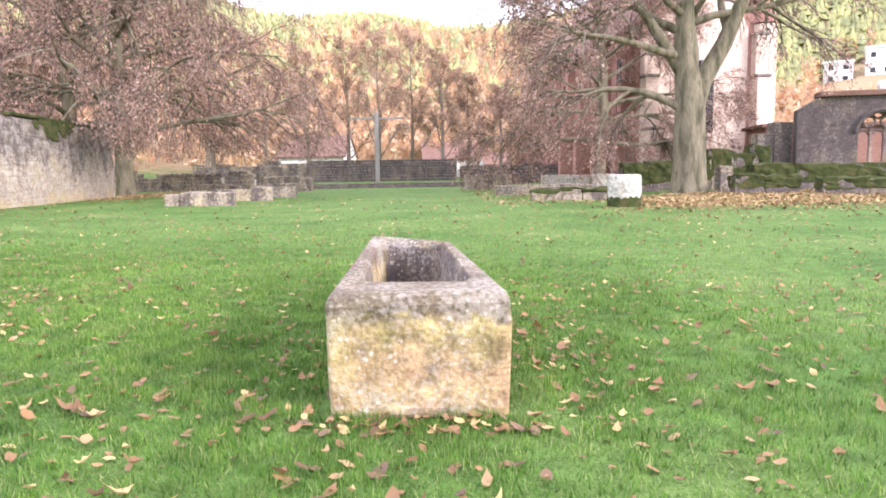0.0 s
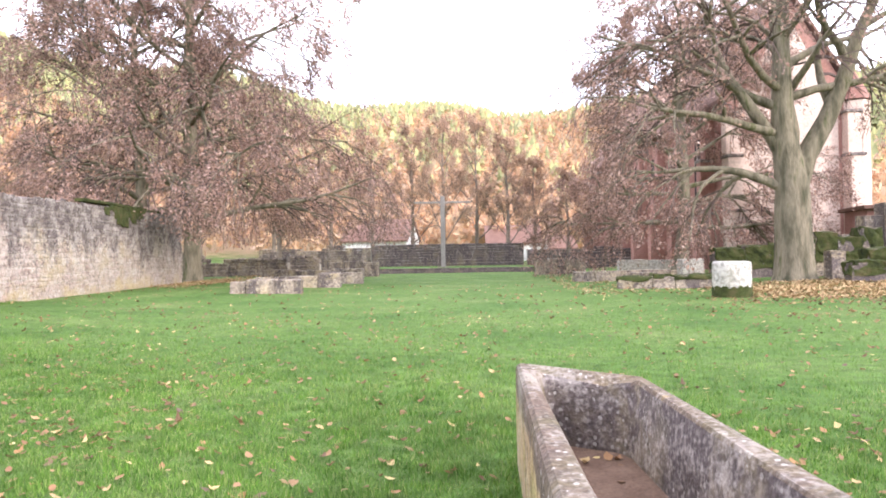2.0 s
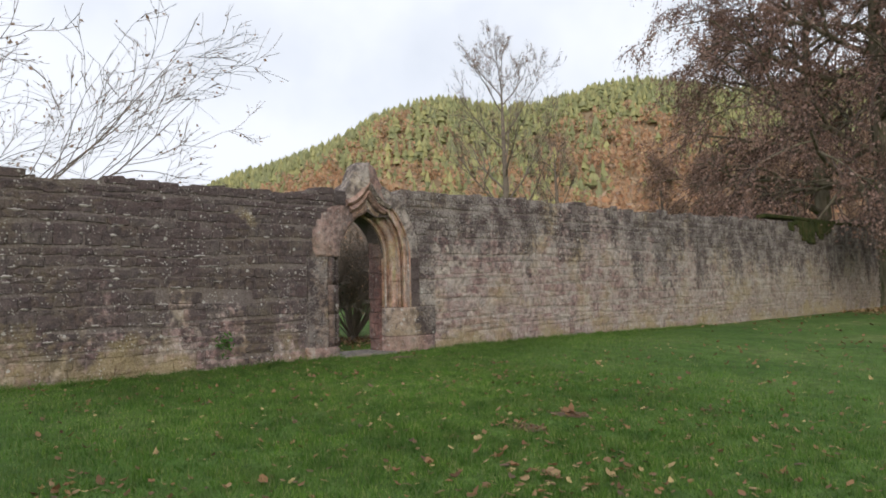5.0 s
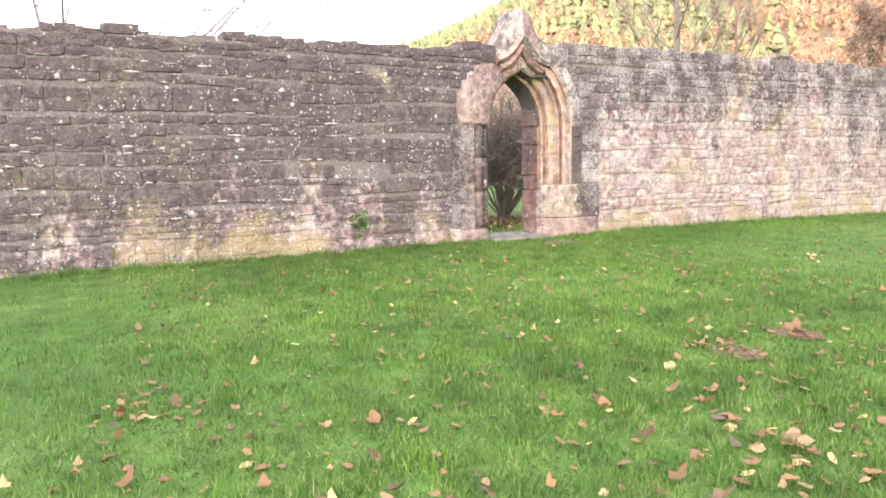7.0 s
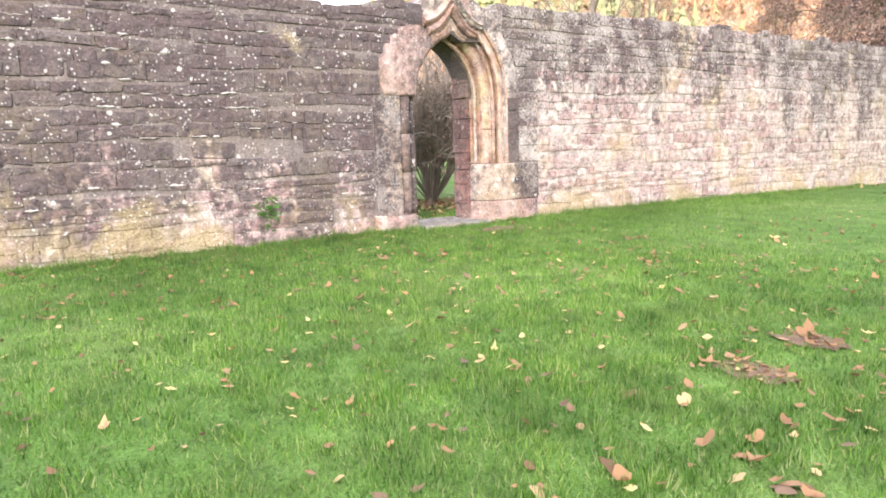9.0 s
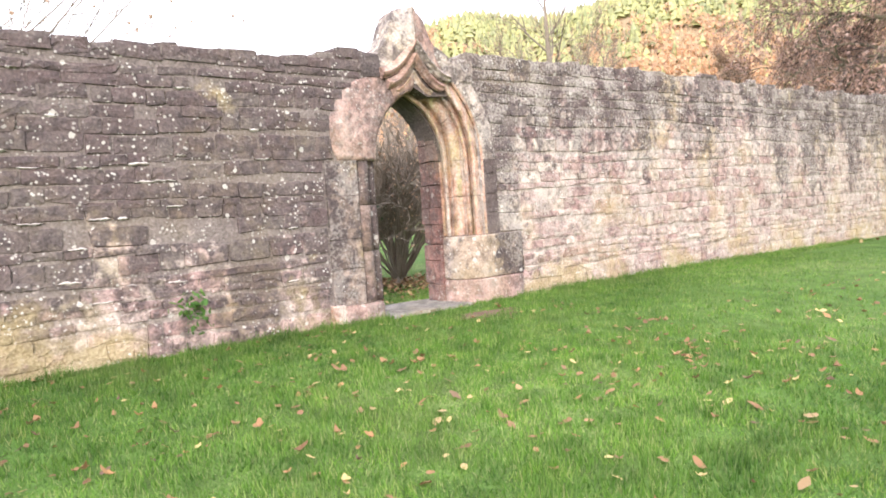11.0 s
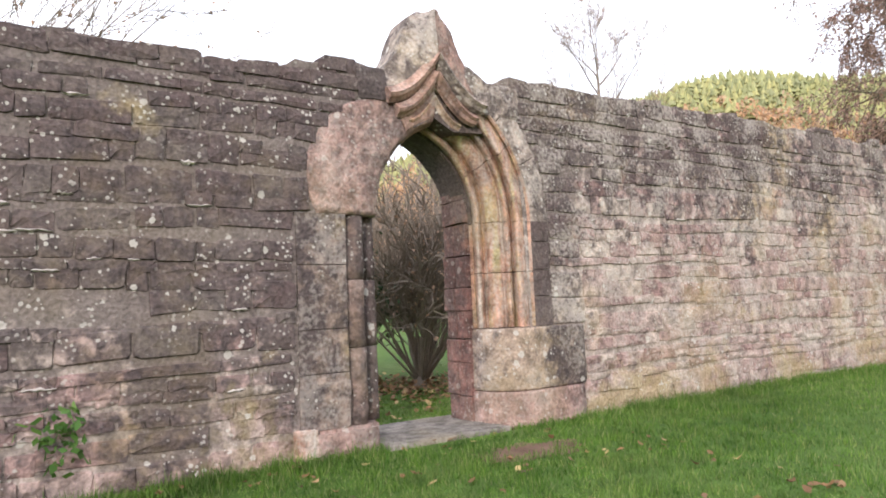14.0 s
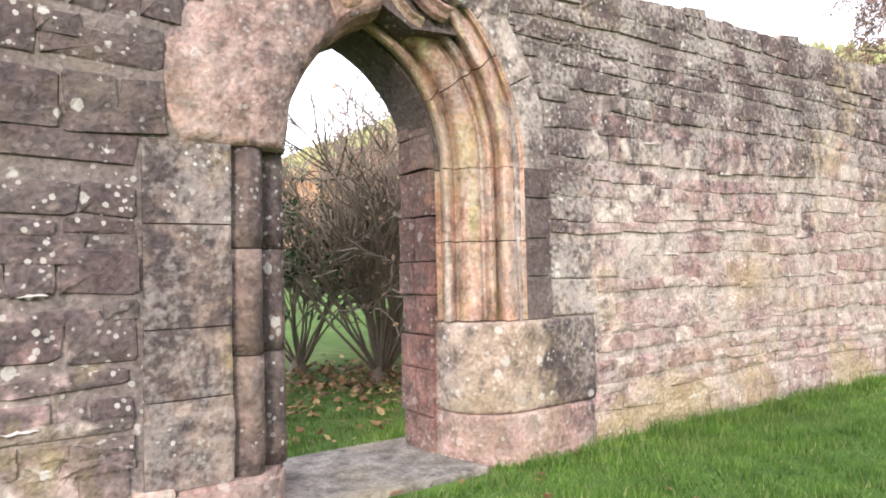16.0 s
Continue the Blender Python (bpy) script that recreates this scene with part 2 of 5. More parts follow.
M_RUIN = old_stone("ruin_stone", [(0.2, 0.16, 0.13), (0.32, 0.26, 0.2), (0.42, 0.36, 0.27)], crust=0.95, lichen=0.6, ochre=0.4, vary=False, top=(-1.0, 2.0), bloom=0.1, rise=(0.0, 0.12))
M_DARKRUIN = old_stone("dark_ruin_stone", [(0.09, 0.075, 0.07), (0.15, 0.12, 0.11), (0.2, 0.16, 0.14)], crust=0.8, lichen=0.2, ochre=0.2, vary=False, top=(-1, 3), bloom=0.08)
M_DRUM = old_stone("pale_drum_stone", [(0.34, 0.315, 0.27), (0.46, 0.435, 0.38), (0.54, 0.51, 0.45)], crust=0.3, lichen=0.5, ochre=0.2, vary=False, top=(0, 5))
M_MOSS = plain("moss", [(0.022, 0.028, 0.010), (0.05, 0.062, 0.016), (0.085, 0.075, 0.03)], 3, 0.95, 0.8, 0.04, fine=25)
M_BARK = plain("linden_bark", [(0.07, 0.068, 0.04), (0.16, 0.14, 0.095), (0.24, 0.205, 0.145), (0.10, 0.105, 0.045)], 2.5, 0.95, 1.0, 0.06, (1, 1, 0.25), fine=14)
M_TWIG = plain("dark_twigs", [(0.09, 0.065, 0.055), (0.14, 0.10, 0.085)], 3, 0.9, 0.0)
M_BARE = plain("grey_brown_twigs", [(0.19, 0.155, 0.125), (0.27, 0.22, 0.175)], 3, 0.9, 0.0)
M_LEAF = by_piece("dry_brown_leaves", [(0.24, 0.15, 0.115), (0.38, 0.25, 0.20), (0.46, 0.31, 0.26), (0.36, 0.21, 0.145), (0.54, 0.39, 0.33)], 0.75, True, 0.35)
M_LEAFB = by_piece("sparse_rust_leaves", [(0.34, 0.22, 0.15), (0.48, 0.32, 0.22), (0.54, 0.37, 0.26)], 0.75, True, 0.3)
M_LITTER = by_piece("fallen_leaves", [(0.12, 0.07, 0.035), (0.22, 0.12, 0.06), (0.30, 0.17, 0.085), (0.13, 0.085, 0.06), (0.36, 0.20, 0.09), (0.24, 0.13, 0.07), (0.40, 0.27, 0.14), (0.56, 0.43, 0.19)], 0.6, True, 0.2)
M_CARPET = by_piece("dry_leaf_carpet", [(0.22, 0.135, 0.06), (0.36, 0.24, 0.12), (0.44, 0.31, 0.16), (0.50, 0.38, 0.20)], 0.7, True, 0.1)
M_BLADE = by_piece("grass_blades", [(0.045, 0.10, 0.016), (0.08, 0.18, 0.022), (0.12, 0.24, 0.034), (0.165, 0.275, 0.055), (0.31, 0.33, 0.14)], 0.55, True, 0.35, 3.2)
M_EVERGREEN = by_piece("evergreen_leaves", [(0.02, 0.045, 0.02), (0.04, 0.08, 0.03), (0.07, 0.10, 0.05)], 0.5, True, 0.1)
# both hill woods are coloured paler than foliage to stand for distance haze
M_CONIFER = by_piece("hazed_conifer_green", [(0.33, 0.35, 0.18), (0.43, 0.44, 0.21), (0.56, 0.53, 0.24), (0.37, 0.39, 0.22)], 0.9, True, 0.3)
M_AUTUMN = by_piece("hazed_autumn_crowns", [(0.50, 0.32, 0.19), (0.62, 0.38, 0.22), (0.58, 0.42, 0.26), (0.48, 0.36, 0.26), (0.64, 0.36, 0.21)], 0.9, True, 0.3)
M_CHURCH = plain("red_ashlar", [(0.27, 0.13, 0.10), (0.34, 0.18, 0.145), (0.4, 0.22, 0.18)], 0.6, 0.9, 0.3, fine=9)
# paler pink for the chapel's front faces: the sun's brightness is in the colour
M_SUNLIT = plain("sunlit_pale_pink", [(0.60, 0.46, 0.38), (0.70, 0.56, 0.47)], 0.4, 0.9, 0.2, fine=7)
M_ROOF = plain("brown_roof_tiles", [(0.16, 0.09, 0.07), (0.23, 0.13, 0.10)], 1.5, 0.85, 0.4, fine=8)
M_LIME = plain("pale_lime_pointing", [(0.36, 0.31, 0.28), (0.52, 0.47, 0.43), (0.58, 0.53, 0.48)], 9, 0.95, 0.6, 0.01, fine=50)
M_GLASS = plain("dark_leaded_glass", [(0.02, 0.02, 0.025), (0.05, 0.05, 0.06)], 3, 0.25, 0.05)
M_WHITE = plain("white_house_paint", [(0.72, 0.70, 0.66), (0.8, 0.78, 0.74)], 0.5, 0.8, 0.1, fine=5)
M_METAL = plain("weathered_grey_timber", [(0.24, 0.22, 0.20), (0.33, 0.31, 0.28)], 2, 0.6, 0.2, stretch=(1, 1, 0.2), fine=15)
M_DIRT = plain("bare_soil", [(0.13, 0.08, 0.055), (0.2, 0.13, 0.09)], 6, 0.95, 0.7, 0.03, fine=40)


def lawn_material():
    m, nt, bsdf = start_mat("lawn")
    n0, n1, n2 = noise_node(nt, 0.35, 5), noise_node(nt, 3.5, 5), noise_node(nt, 60, 5)
    c = ramp_node(nt, n0, [(0.3, (0.065, 0.14, 0.022)), (0.5, (0.10, 0.18, 0.034)), (0.72, (0.155, 0.21, 0.058))])
    c = mix_node(nt, "MULTIPLY", 0.7, c, ramp_node(nt, n1, [(0.3, 0.5), (0.7, 1.35)]))
    c = mix_node(nt, "MULTIPLY", 0.9, c, ramp_node(nt, n2, [(0.3, 0.45), (0.7, 1.3)]))
    # woodland soil on the hills
    geo = nt.nodes.new("ShaderNodeNewGeometry")
    sep = nt.nodes.new("ShaderNodeSeparateXYZ")
    nt.links.new(geo.outputs["Position"], sep.inputs[0])
    hz = math_node(nt, "ADD", sep.outputs["Z"], math_node(nt, "MULTIPLY", n0, 4))
    hill = ramp_node(nt, math_node(nt, "DIVIDE", hz, 8), [(0.40, 0), (0.65, 1)])
    c = mix_node(nt, "MIX", hill, c, (0.30, 0.22, 0.13))
    finish(nt, bsdf, c, 0.9, n2, 0.8, 0.04)
    return m


M_LAWN = lawn_material()

# ---- builders ----


def link_mesh(name, verts, faces, material, parent=None, label="", smooth=False):
    me = bpy.data.meshes.new(name)
    me.from_pydata(verts, [], faces)
    me.materials.append(material)
    if smooth:
        me.polygons.foreach_set("use_smooth", [True] * len(me.polygons))
    me.update()
    ob = new(name, me)
    if parent is not None:
        ob.parent = parent
    if label:
        ob["label"] = label
    return ob


def part(name, bm, material, parent=None, label="", smooth=False):
    bmesh.ops.recalc_face_normals(bm, faces=bm.faces[:])
    me = bpy.data.meshes.new(name)
    bm.to_mesh(me)
    bm.free()
    me.materials.append(material)
    if smooth:
        me.polygons.foreach_set("use_smooth", [True] * len(me.polygons))
    ob = new(name, me)
    if parent is not None:
        ob.parent = parent
    if label:
        ob["label"] = label
    return ob


def thing(name, m, label, category, group="", kind=""):
    ob = new(name)
    ob.matrix_basis = m
    return tagged(ob, label, category, group, kind)


def add_box(bm, x0, x1, y0, y1, z0, z1, bevel=0.0, rough=0.0, rng=None, cuts=0):
    """A box, its edges rounded and its skin roughened if wanted."""
    part_bm = bmesh.new()
    bmesh.ops.create_cube(part_bm, size=1)
    for v in part_bm.verts:
        v.co = Vector(((x0 + x1) / 2 + v.co.x * (x1 - x0), (y0 + y1) / 2 + v.co.y * (y1 - y0), (z0 + z1) / 2 + v.co.z * (z1 - z0)))
    if bevel:
        bmesh.ops.bevel(part_bm, geom=part_bm.edges[:], offset=bevel, segments=2, affect="EDGES", profile=0.6)
    if cuts:
        bmesh.ops.subdivide_edges(part_bm, edges=part_bm.edges[:], cuts=cuts, use_grid_fill=True)
    if rough:
        off = Vector((rng.uniform(0, 50), rng.uniform(0, 50), rng.uniform(0, 50)))
        for v in part_bm.verts:
            v.co += noise.noise_vector(v.co * 2.2 + off) * rough + noise.noise_vector(v.co * 7 + off) * rough * 0.4
    tmp = bpy.data.meshes.new("tmp")
    part_bm.to_mesh(tmp)
    part_bm.free()
    bm.from_mesh(tmp)
    bpy.data.meshes.remove(tmp)


def box_bm(*a, **k):
    bm = bmesh.new()
    add_box(bm, *a, **k)
    return bm


def extrude_outline(outline, y0, y1):
    """A prism over an outline in x and z, from depth y0 to y1."""
    bm = bmesh.new()
    a = [bm.verts.new((x, y0, z)) for x, z in outline]
    b = [bm.verts.new((x, y1, z)) for x, z in outline]
    bm.faces.new(a)
    bm.faces.new(b[::-1])
    n = len(outline)
    for i in range(n):
        bm.faces.new((a[i], b[i], b[(i + 1) % n], a[(i + 1) % n]))
    return bm


# ---- plan ----
WALL_SLOPE, WALL_X = -0.1137, -15.177
WALL_N = Vector((1, -WALL_SLOPE, 0)).normalized()
WALL_U = Vector((WALL_SLOPE, 1, 0)).normalized()
WALL_M = Matrix(((WALL_U.x, -WALL_N.x, 0, WALL_X), (WALL_U.y, -WALL_N.y, 0, 0), (0, 0, 1, 0), (0, 0, 0, 1)))


def wall_point(s, y, z):
    return WALL_M @ Vector((s, y, z))


def ramp01(v, a, b):
    t = np.clip((v - a) / (b - a), 0, 1)
    return t * t * (3 - 2 * t)


CREST_YAW = [-180, -120, -80, -50, -33, -20, -5, 0, 9, 20, 34, 40, 47, 56, 62, 67, 73, 80, 95, 130, 180]
CREST_EL = [5, 4, 6, 11, 12.2, 11.5, 12.2, 11.8, 12.6, 13.4, 14.6, 14.8, 15.2, 15.2, 14.2, 12.5, 9.4, 5.4, 2.5, 3.5, 5]


def ground_z(x, y):
    """The height of the ground: lawn, the rise towards the wall, and the wooded hills round the valley."""
    x, y = np.asarray(x, float), np.asarray(y, float)
    d = (x - WALL_X - WALL_SLOPE * y) / math.hypot(1, WALL_SLOPE)
    s = (y + WALL_SLOPE * (x - WALL_X)) / math.hypot(1, WALL_SLOPE)
    lift = 0.30 - 0.08 * ramp01(s, 18, 25)
    z = lift * (1 - ramp01(d, 0.3, 11.0))
    z = z + 0.25 * ramp01(x, 8.5, 13) * ramp01(y, 26, 34)
    z = z + 0.02 * np.sin(x * 0.9 + 1) * np.cos(y * 0.7) * ramp01(np.hypot(x + 6, y - 6), 2, 12) * ramp01(d, 0.5, 3)
    r = np.hypot(x, y)
    yaw = np.degrees(np.arctan2(-x, y))
    el = np.interp(yaw, CREST_YAW, CREST_EL)
    crest = 380 * np.tan(np.radians(el)) - 4
    f = ramp01(r, 95, 400) ** 1.15
    wob = 1 + 0.05 * np.sin(yaw * 0.35) + 0.04 * np.sin(r * 0.03 + yaw * 0.1)
    z = z + crest * f * wob * (r > 95)
    return z * np.where(r > 420, np.clip(1 - (r - 420) / 900, 0, 1), 1)

# ---- ground ----


def build_ground():
    radii = [0.0]
    step = 0.8
    while radii[-1] < 3200:
        radii.append(radii[-1] + step)
        step *= 1.045 if radii[-1] < 60 else 1.08
    seg = 160
    cx, cy = -8.0, 10.0
    verts = [(cx, cy, float(ground_z(cx, cy)))]
    for r in radii[1:]:
        a = np.arange(seg) * 2 * math.pi / seg
        xs, ys = cx + r * np.cos(a), cy + r * np.sin(a)
        verts += list(zip(xs.tolist(), ys.tolist(), ground_z(xs, ys).tolist()))
    faces = [(0, 1 + i, 1 + (i + 1) % seg) for i in range(seg)]
    for k in range(len(radii) - 2):
        a, b = 1 + k * seg, 1 + (k + 1) * seg
        faces += [(a + i, b + i, b + (i + 1) % seg, a + (i + 1) % seg) for i in range(seg)]
    return tagged(link_mesh("ground", verts, faces, M_LAWN, smooth=True), "wide green mown lawn running out to wooded hills", "lawn", kind="structure")


build_ground()

# ---- the long wall ----
TOP_S = [-8, 2, 5, 8, 10.0, 10.12, 11.0, 12.3, 12.5, 14.0, 17.5, 19.5, 21, 25, 32, 42]
TOP_Z = [3.6, 3.66, 3.69, 3.72, 3.74, 3.85, 3.84, 3.86, 4.0, 4.0, 4.05, 4.03, 4.0, 4.02, 4.15, 4.32]
AXIS, HALF, SPRING, RAD = 11.55, 0.62, 2.42, 1.007
THICK = 0.84


def wall_top(s):
    return float(np.interp(s, TOP_S, TOP_Z)) + 0.03 * math.sin(s * 3.1) + 0.03 * math.sin(s * 7.7 + 1)


def wall_foot(s):
    return 0.30 - 0.08 * float(ramp01(s, 18, 25))


def arch_height(s, o):
    """Height of the arch of offset o over the place s, or None beside it."""
    c = RAD - HALF
    a = abs(s - AXIS)
    if a >= HALF + o:
        return None
    return SPRING + math.sqrt((RAD + o) ** 2 - (a + c) ** 2)


def portal_span(z):
    """The stretch of wall at height z that the portal's dressed stones take up."""
    if z < 0.66:
        return 10.02, 13.36
    if z < 1.30:
        return 10.04, 13.40
    if z < 1.88:
        return 10.06, 13.42
    if z < SPRING:
        return 10.06, 12.95
    if z < 3.62:
        right = math.sqrt(max(0.0, (RAD + 0.78) ** 2 - (z - SPRING) ** 2)) - (RAD - HALF)
        return float(np.interp(z, [2.4, 3.0, 3.22, 3.45, 3.62], [10.22, 10.2, 10.34, 10.6, 10.8])), AXIS + max(right, 0.4)
    return 10.72, 12.5


wall = new("wall_cloister")
wall.matrix_basis = WALL_M
tagged(wall, "long weathered red sandstone rubble wall, dark and lichened above", "wall", kind="structure")


def wall_core():
    cols = list(np.arange(-8, 9.8, 0.4)) + list(np.arange(9.8, 13.6, 0.08)) + list(np.arange(13.6, 42.01, 0.4))
    bm = bmesh.new()
    rows = []
    for s in cols:
        h = arch_height(s, 0.51)
        z0 = h if h else wall_foot(s) - 0.4
        z1 = wall_top(s) - 0.05
        rows.append([bm.verts.new((s, y, z)) for y, z in ((0.019, z0), (0.019, z1), (THICK, z1), (THICK, z0))])
    for a, b in zip(rows, rows[1:]):
        for i in range(4):
            bm.faces.new((a[i], a[(i + 1) % 4], b[(i + 1) % 4], b[i]))
    bm.faces.new(rows[0])
    bm.faces.new(rows[-1])
    part("mortar_core", bm, M_MORTAR, wall)


wall_core()

rng = random.Random(7)


def stone_shape(r):
    """One rough-faced block of unit size: front at y = 0, tail at y = 1."""
    base = [(-0.5, -0.42), (-0.42, -0.5), (0.42, -0.5), (0.5, -0.42), (0.5, 0.42), (0.42, 0.5), (-0.42, 0.5), (-0.5, 0.42)]
    base = [(x + r.uniform(-0.045, 0.04), z + r.uniform(-0.10, 0.08)) for x, z in base]
    v = [(x, 1.0, z) for x, z in base] + [(x, 0.24 + r.uniform(-0.08, 0.08), z) for x, z in base]
    v += [(x * r.uniform(0.93, 0.99), r.uniform(-0.04, 0.12), z * r.uniform(0.84, 0.96)) for x, z in base]
    v += [(-0.18 + r.uniform(-0.1, 0.1), r.uniform(-0.05, 0.04), r.uniform(-0.12, 0.12)), (0.2 + r.uniform(-0.1, 0.1), r.uniform(-0.05, 0.04), r.uniform(-0.12, 0.12))]
    f = []
    for k in (0, 8):
        for i in range(8):
            j = (i + 1) % 8
            f.append((k + i, k + j, k + 8 + j, k + 8 + i))
    a, b = 24, 25
    f += [(16, 17, a), (17, 18, b, a), (18, 19, b), (19, 20, b), (20, 21, b), (21, 22, a, b), (22, 23, a), (23, 16, a)]
    return v, f


SHAPES = [stone_shape(rng) for _ in range(24)]
SHAPE_MESH = []
for v, f in SHAPES:
    me = bpy.data.meshes.new("stone")
    me.from_pydata(v, [], f)
    me.materials.append(M_STONE)
    me.update()
    SHAPE_MESH.append(me)


def wall_stones():
    """Courses of blocks: place, size and set-back of each."""
    out = []
    z = 0.10
    while z < 4.45:
        h = rng.choice((rng.uniform(0.09, 0.15), rng.uniform(0.13, 0.23)))
        s = -8 + rng.uniform(0, 0.3)
        zc = z + h / 2
        ph = rng.uniform(0, 6)
        while s < 42:
            w = rng.choice((rng.uniform(0.14, 0.3), rng.uniform(0.28, 0.6)))
            a, b = portal_span(zc)
            e = s + w
            if s < a < e or (s < a and a - e < 0.12):
                e = a
            if a <= s < b:
                s = b
                continue
            w = e - s
            sway = 0.03 * math.sin(s * 0.55 + ph) + 0.025 * math.sin(s * 1.7 + ph * 2)
            top, foot = wall_top(s + w / 2), wall_foot(s + w / 2)
            if zc + sway < top - 0.02 and zc > foot - 0.12 and w > 0.05:
                hh = min(h, top + rng.uniform(-0.03, 0.05) - z - sway)
                if hh > 0.05:
                    out.append((s + w / 2, z + sway + hh / 2, w - 0.005, hh - rng.uniform(0.0, 0.014), rng.uniform(-0.009, 0.008) + (0.04 if rng.random() < 0.02 else 0), rng.uniform(-2.8, 2.8), rng.randrange(len(SHAPES)), rng.random() < 0.5))
            s = e
        z += h
    return out


STONES = wall_stones()
near = sorted((st for st in STONES if 7.0 < st[0] < 16.0), key=lambda st: abs(st[0] - 11.0))[:300]
near_set = set(near)
rest_v, rest_f = [], []
for st in STONES:
    s, z, w, h, y, tilt, k, flip = st
    if st in near_set:
        continue
    ct, sn = math.cos(radians(tilt)), math.sin(radians(tilt))
    n0 = len(rest_v)
    for vx, vy, vz in SHAPES[k][0]:
        px, pz = vx * w * (-1 if flip else 1), vz * h
        rest_v.append((s + px * ct - pz * sn, y + vy * 0.11, z + px * sn + pz * ct))
    rest_f += [tuple(n0 + i for i in (reversed(f) if flip else f)) for f in SHAPES[k][1]]
tagged(link_mesh("stone_courses", rest_v, rest_f, M_STONE_FAR, wall), kind="stuff")


def mortar_remnants():
    """Pale rags of old pointing left in the joints before the doorway."""
    r = random.Random(23)
    v, f = [], []
    for s, z, w, h, *_ in STONES:
        if not 1.2 < s < 16 or not 1.0 < z < 3.4 or 9.7 < s < 13.5 or r.random() > (0.2 if s < 9 else 0.08):
            continue
        ln, th = r.uniform(0.07, 0.26), r.uniform(0.012, 0.03)
        n0, k = len(v), 7
        for i in range(k + 1):
            u = i / k
            b = th * math.sin(math.pi * u) ** 0.5 * r.uniform(0.4, 1.2)
            cz = z - h / 2 + r.uniform(-0.006, 0.006)
            for dz, y in ((-b, 0.004), (0, -0.016), (b, 0.004)):
                v.append((s + (u - 0.5) * ln, y, cz + dz))
        for i in range(k):
            a = n0 + 3 * i
            f += [(a, a + 3, a + 4, a + 1), (a + 1, a + 4, a + 5, a + 2)]
    tagged(link_mesh("mortar_remnants", v, f, M_LIME, wall), kind="stuff")


mortar_remnants()


def coping():
    """Loose flat stones along the wall's top."""
    v, f = [], []
    s = -8.0
    while s < 42:
        w = rng.uniform(0.18, 0.5)
        if not 10.7 < s + w / 2 < 12.45:
            t = wall_top(s + w / 2) - 0.14
            h = rng.uniform(0.09, 0.16)
            n0 = len(v)
            for yy in (0.02 + rng.uniform(-0.03, 0.02), 0.47, THICK - 0.02):
                for dx, dz in ((0, 0), (w - 0.015, 0), (w * 0.93, h), (w * 0.08, h * rng.uniform(0.6, 1))):
                    v.append((s + dx, yy, t + dz * (1.2 if yy == 0.47 else 0.85)))
            for k in (0, 4):
                for i in range(4):
                    j = (i + 1) % 4
                    f.append((n0 + k + i, n0 + k + j, n0 + k + 4 + j, n0 + k + 4 + i))
            f += [(n0 + 3, n0 + 2, n0 + 1, n0), (n0 + 8, n0 + 9, n0 + 10, n0 + 11)]
        s += w
    tagged(link_mesh("coping_stones", v, f, M_STONE_FAR, wall), kind="stuff")


coping()
# moss cushion spilling over the far end of the wall
bm = bmesh.new()
for i in range(26):
    s0 = rng.uniform(32.3, 36.4)
    top = wall_top(s0)
    dz = rng.uniform(0.15, 1.15) * (1 - abs(s0 - 34.4) / 3)
    add_box(bm, s0 - 0.25, s0 + 0.25, -0.05, 0.05, top - dz, top + 0.02, 0.03, 0.07, rng, 1)
add_box(bm, 30.2, 40.8, -0.03, 0.4, 4.2, 4.34, 0.03, 0.05, rng, 3)
part("moss_cushion", bm, M_MOSS, wall, "bright green moss hanging over the coping")

# ---- portal ----
portal = thing("stone_portal", WALL_M, "gothic ogee doorway of weathered pink sandstone in the wall", "doorway")


def roll_profile(count, flat, deep=0.34):
    """From the reveal outwards: offset from the opening's edge, and depth; rolls and hollows between."""
    pts = [(0.06, deep + 0.07), (0.0, deep + 0.06)]
    n = 8 * count
    for i in range(n + 1):
        t = i / n
        bx, by = 0.46 * t, deep * (1 - t)
        tw = t + 0.055 * math.sin(2 * math.pi * t * 1.5)
        w = (1.5 + 0.5 * math.sin(9 * t)) * (abs(math.sin(tw * math.pi * count)) ** 0.7 - 0.5)
        pts.append((bx - 0.085 * w * 0.6, by - 0.085 * w * 0.8))
    pts += [(0.49, 0.01), (0.52, -0.004), (flat, -0.004), (flat, 0.14)]
    return pts


def sweep_jamb(profile, side, z0, z1):
    bm = bmesh.new()
    rows = []
    nz = max(2, int((z1 - z0) / 0.12))
    for k in range(nz + 1):
        z = z0 + (z1 - z0) * k / nz
        row = []
        for o, y in profile:
            wob = 0.012 * noise.noise((o * 6 + side * 5, y * 6, z * 4))
            row.append(bm.verts.new((AXIS + side * (HALF + o + wob), y + wob, z)))
        rows.append(row)
    for a, b in zip(rows, rows[1:]):
        for i in range(len(profile) - 1):
            bm.faces.new((a[i], a[i + 1], b[i + 1], b[i]))
    bm.faces.new(rows[0])
    bm.faces.new(rows[-1])
    return bm


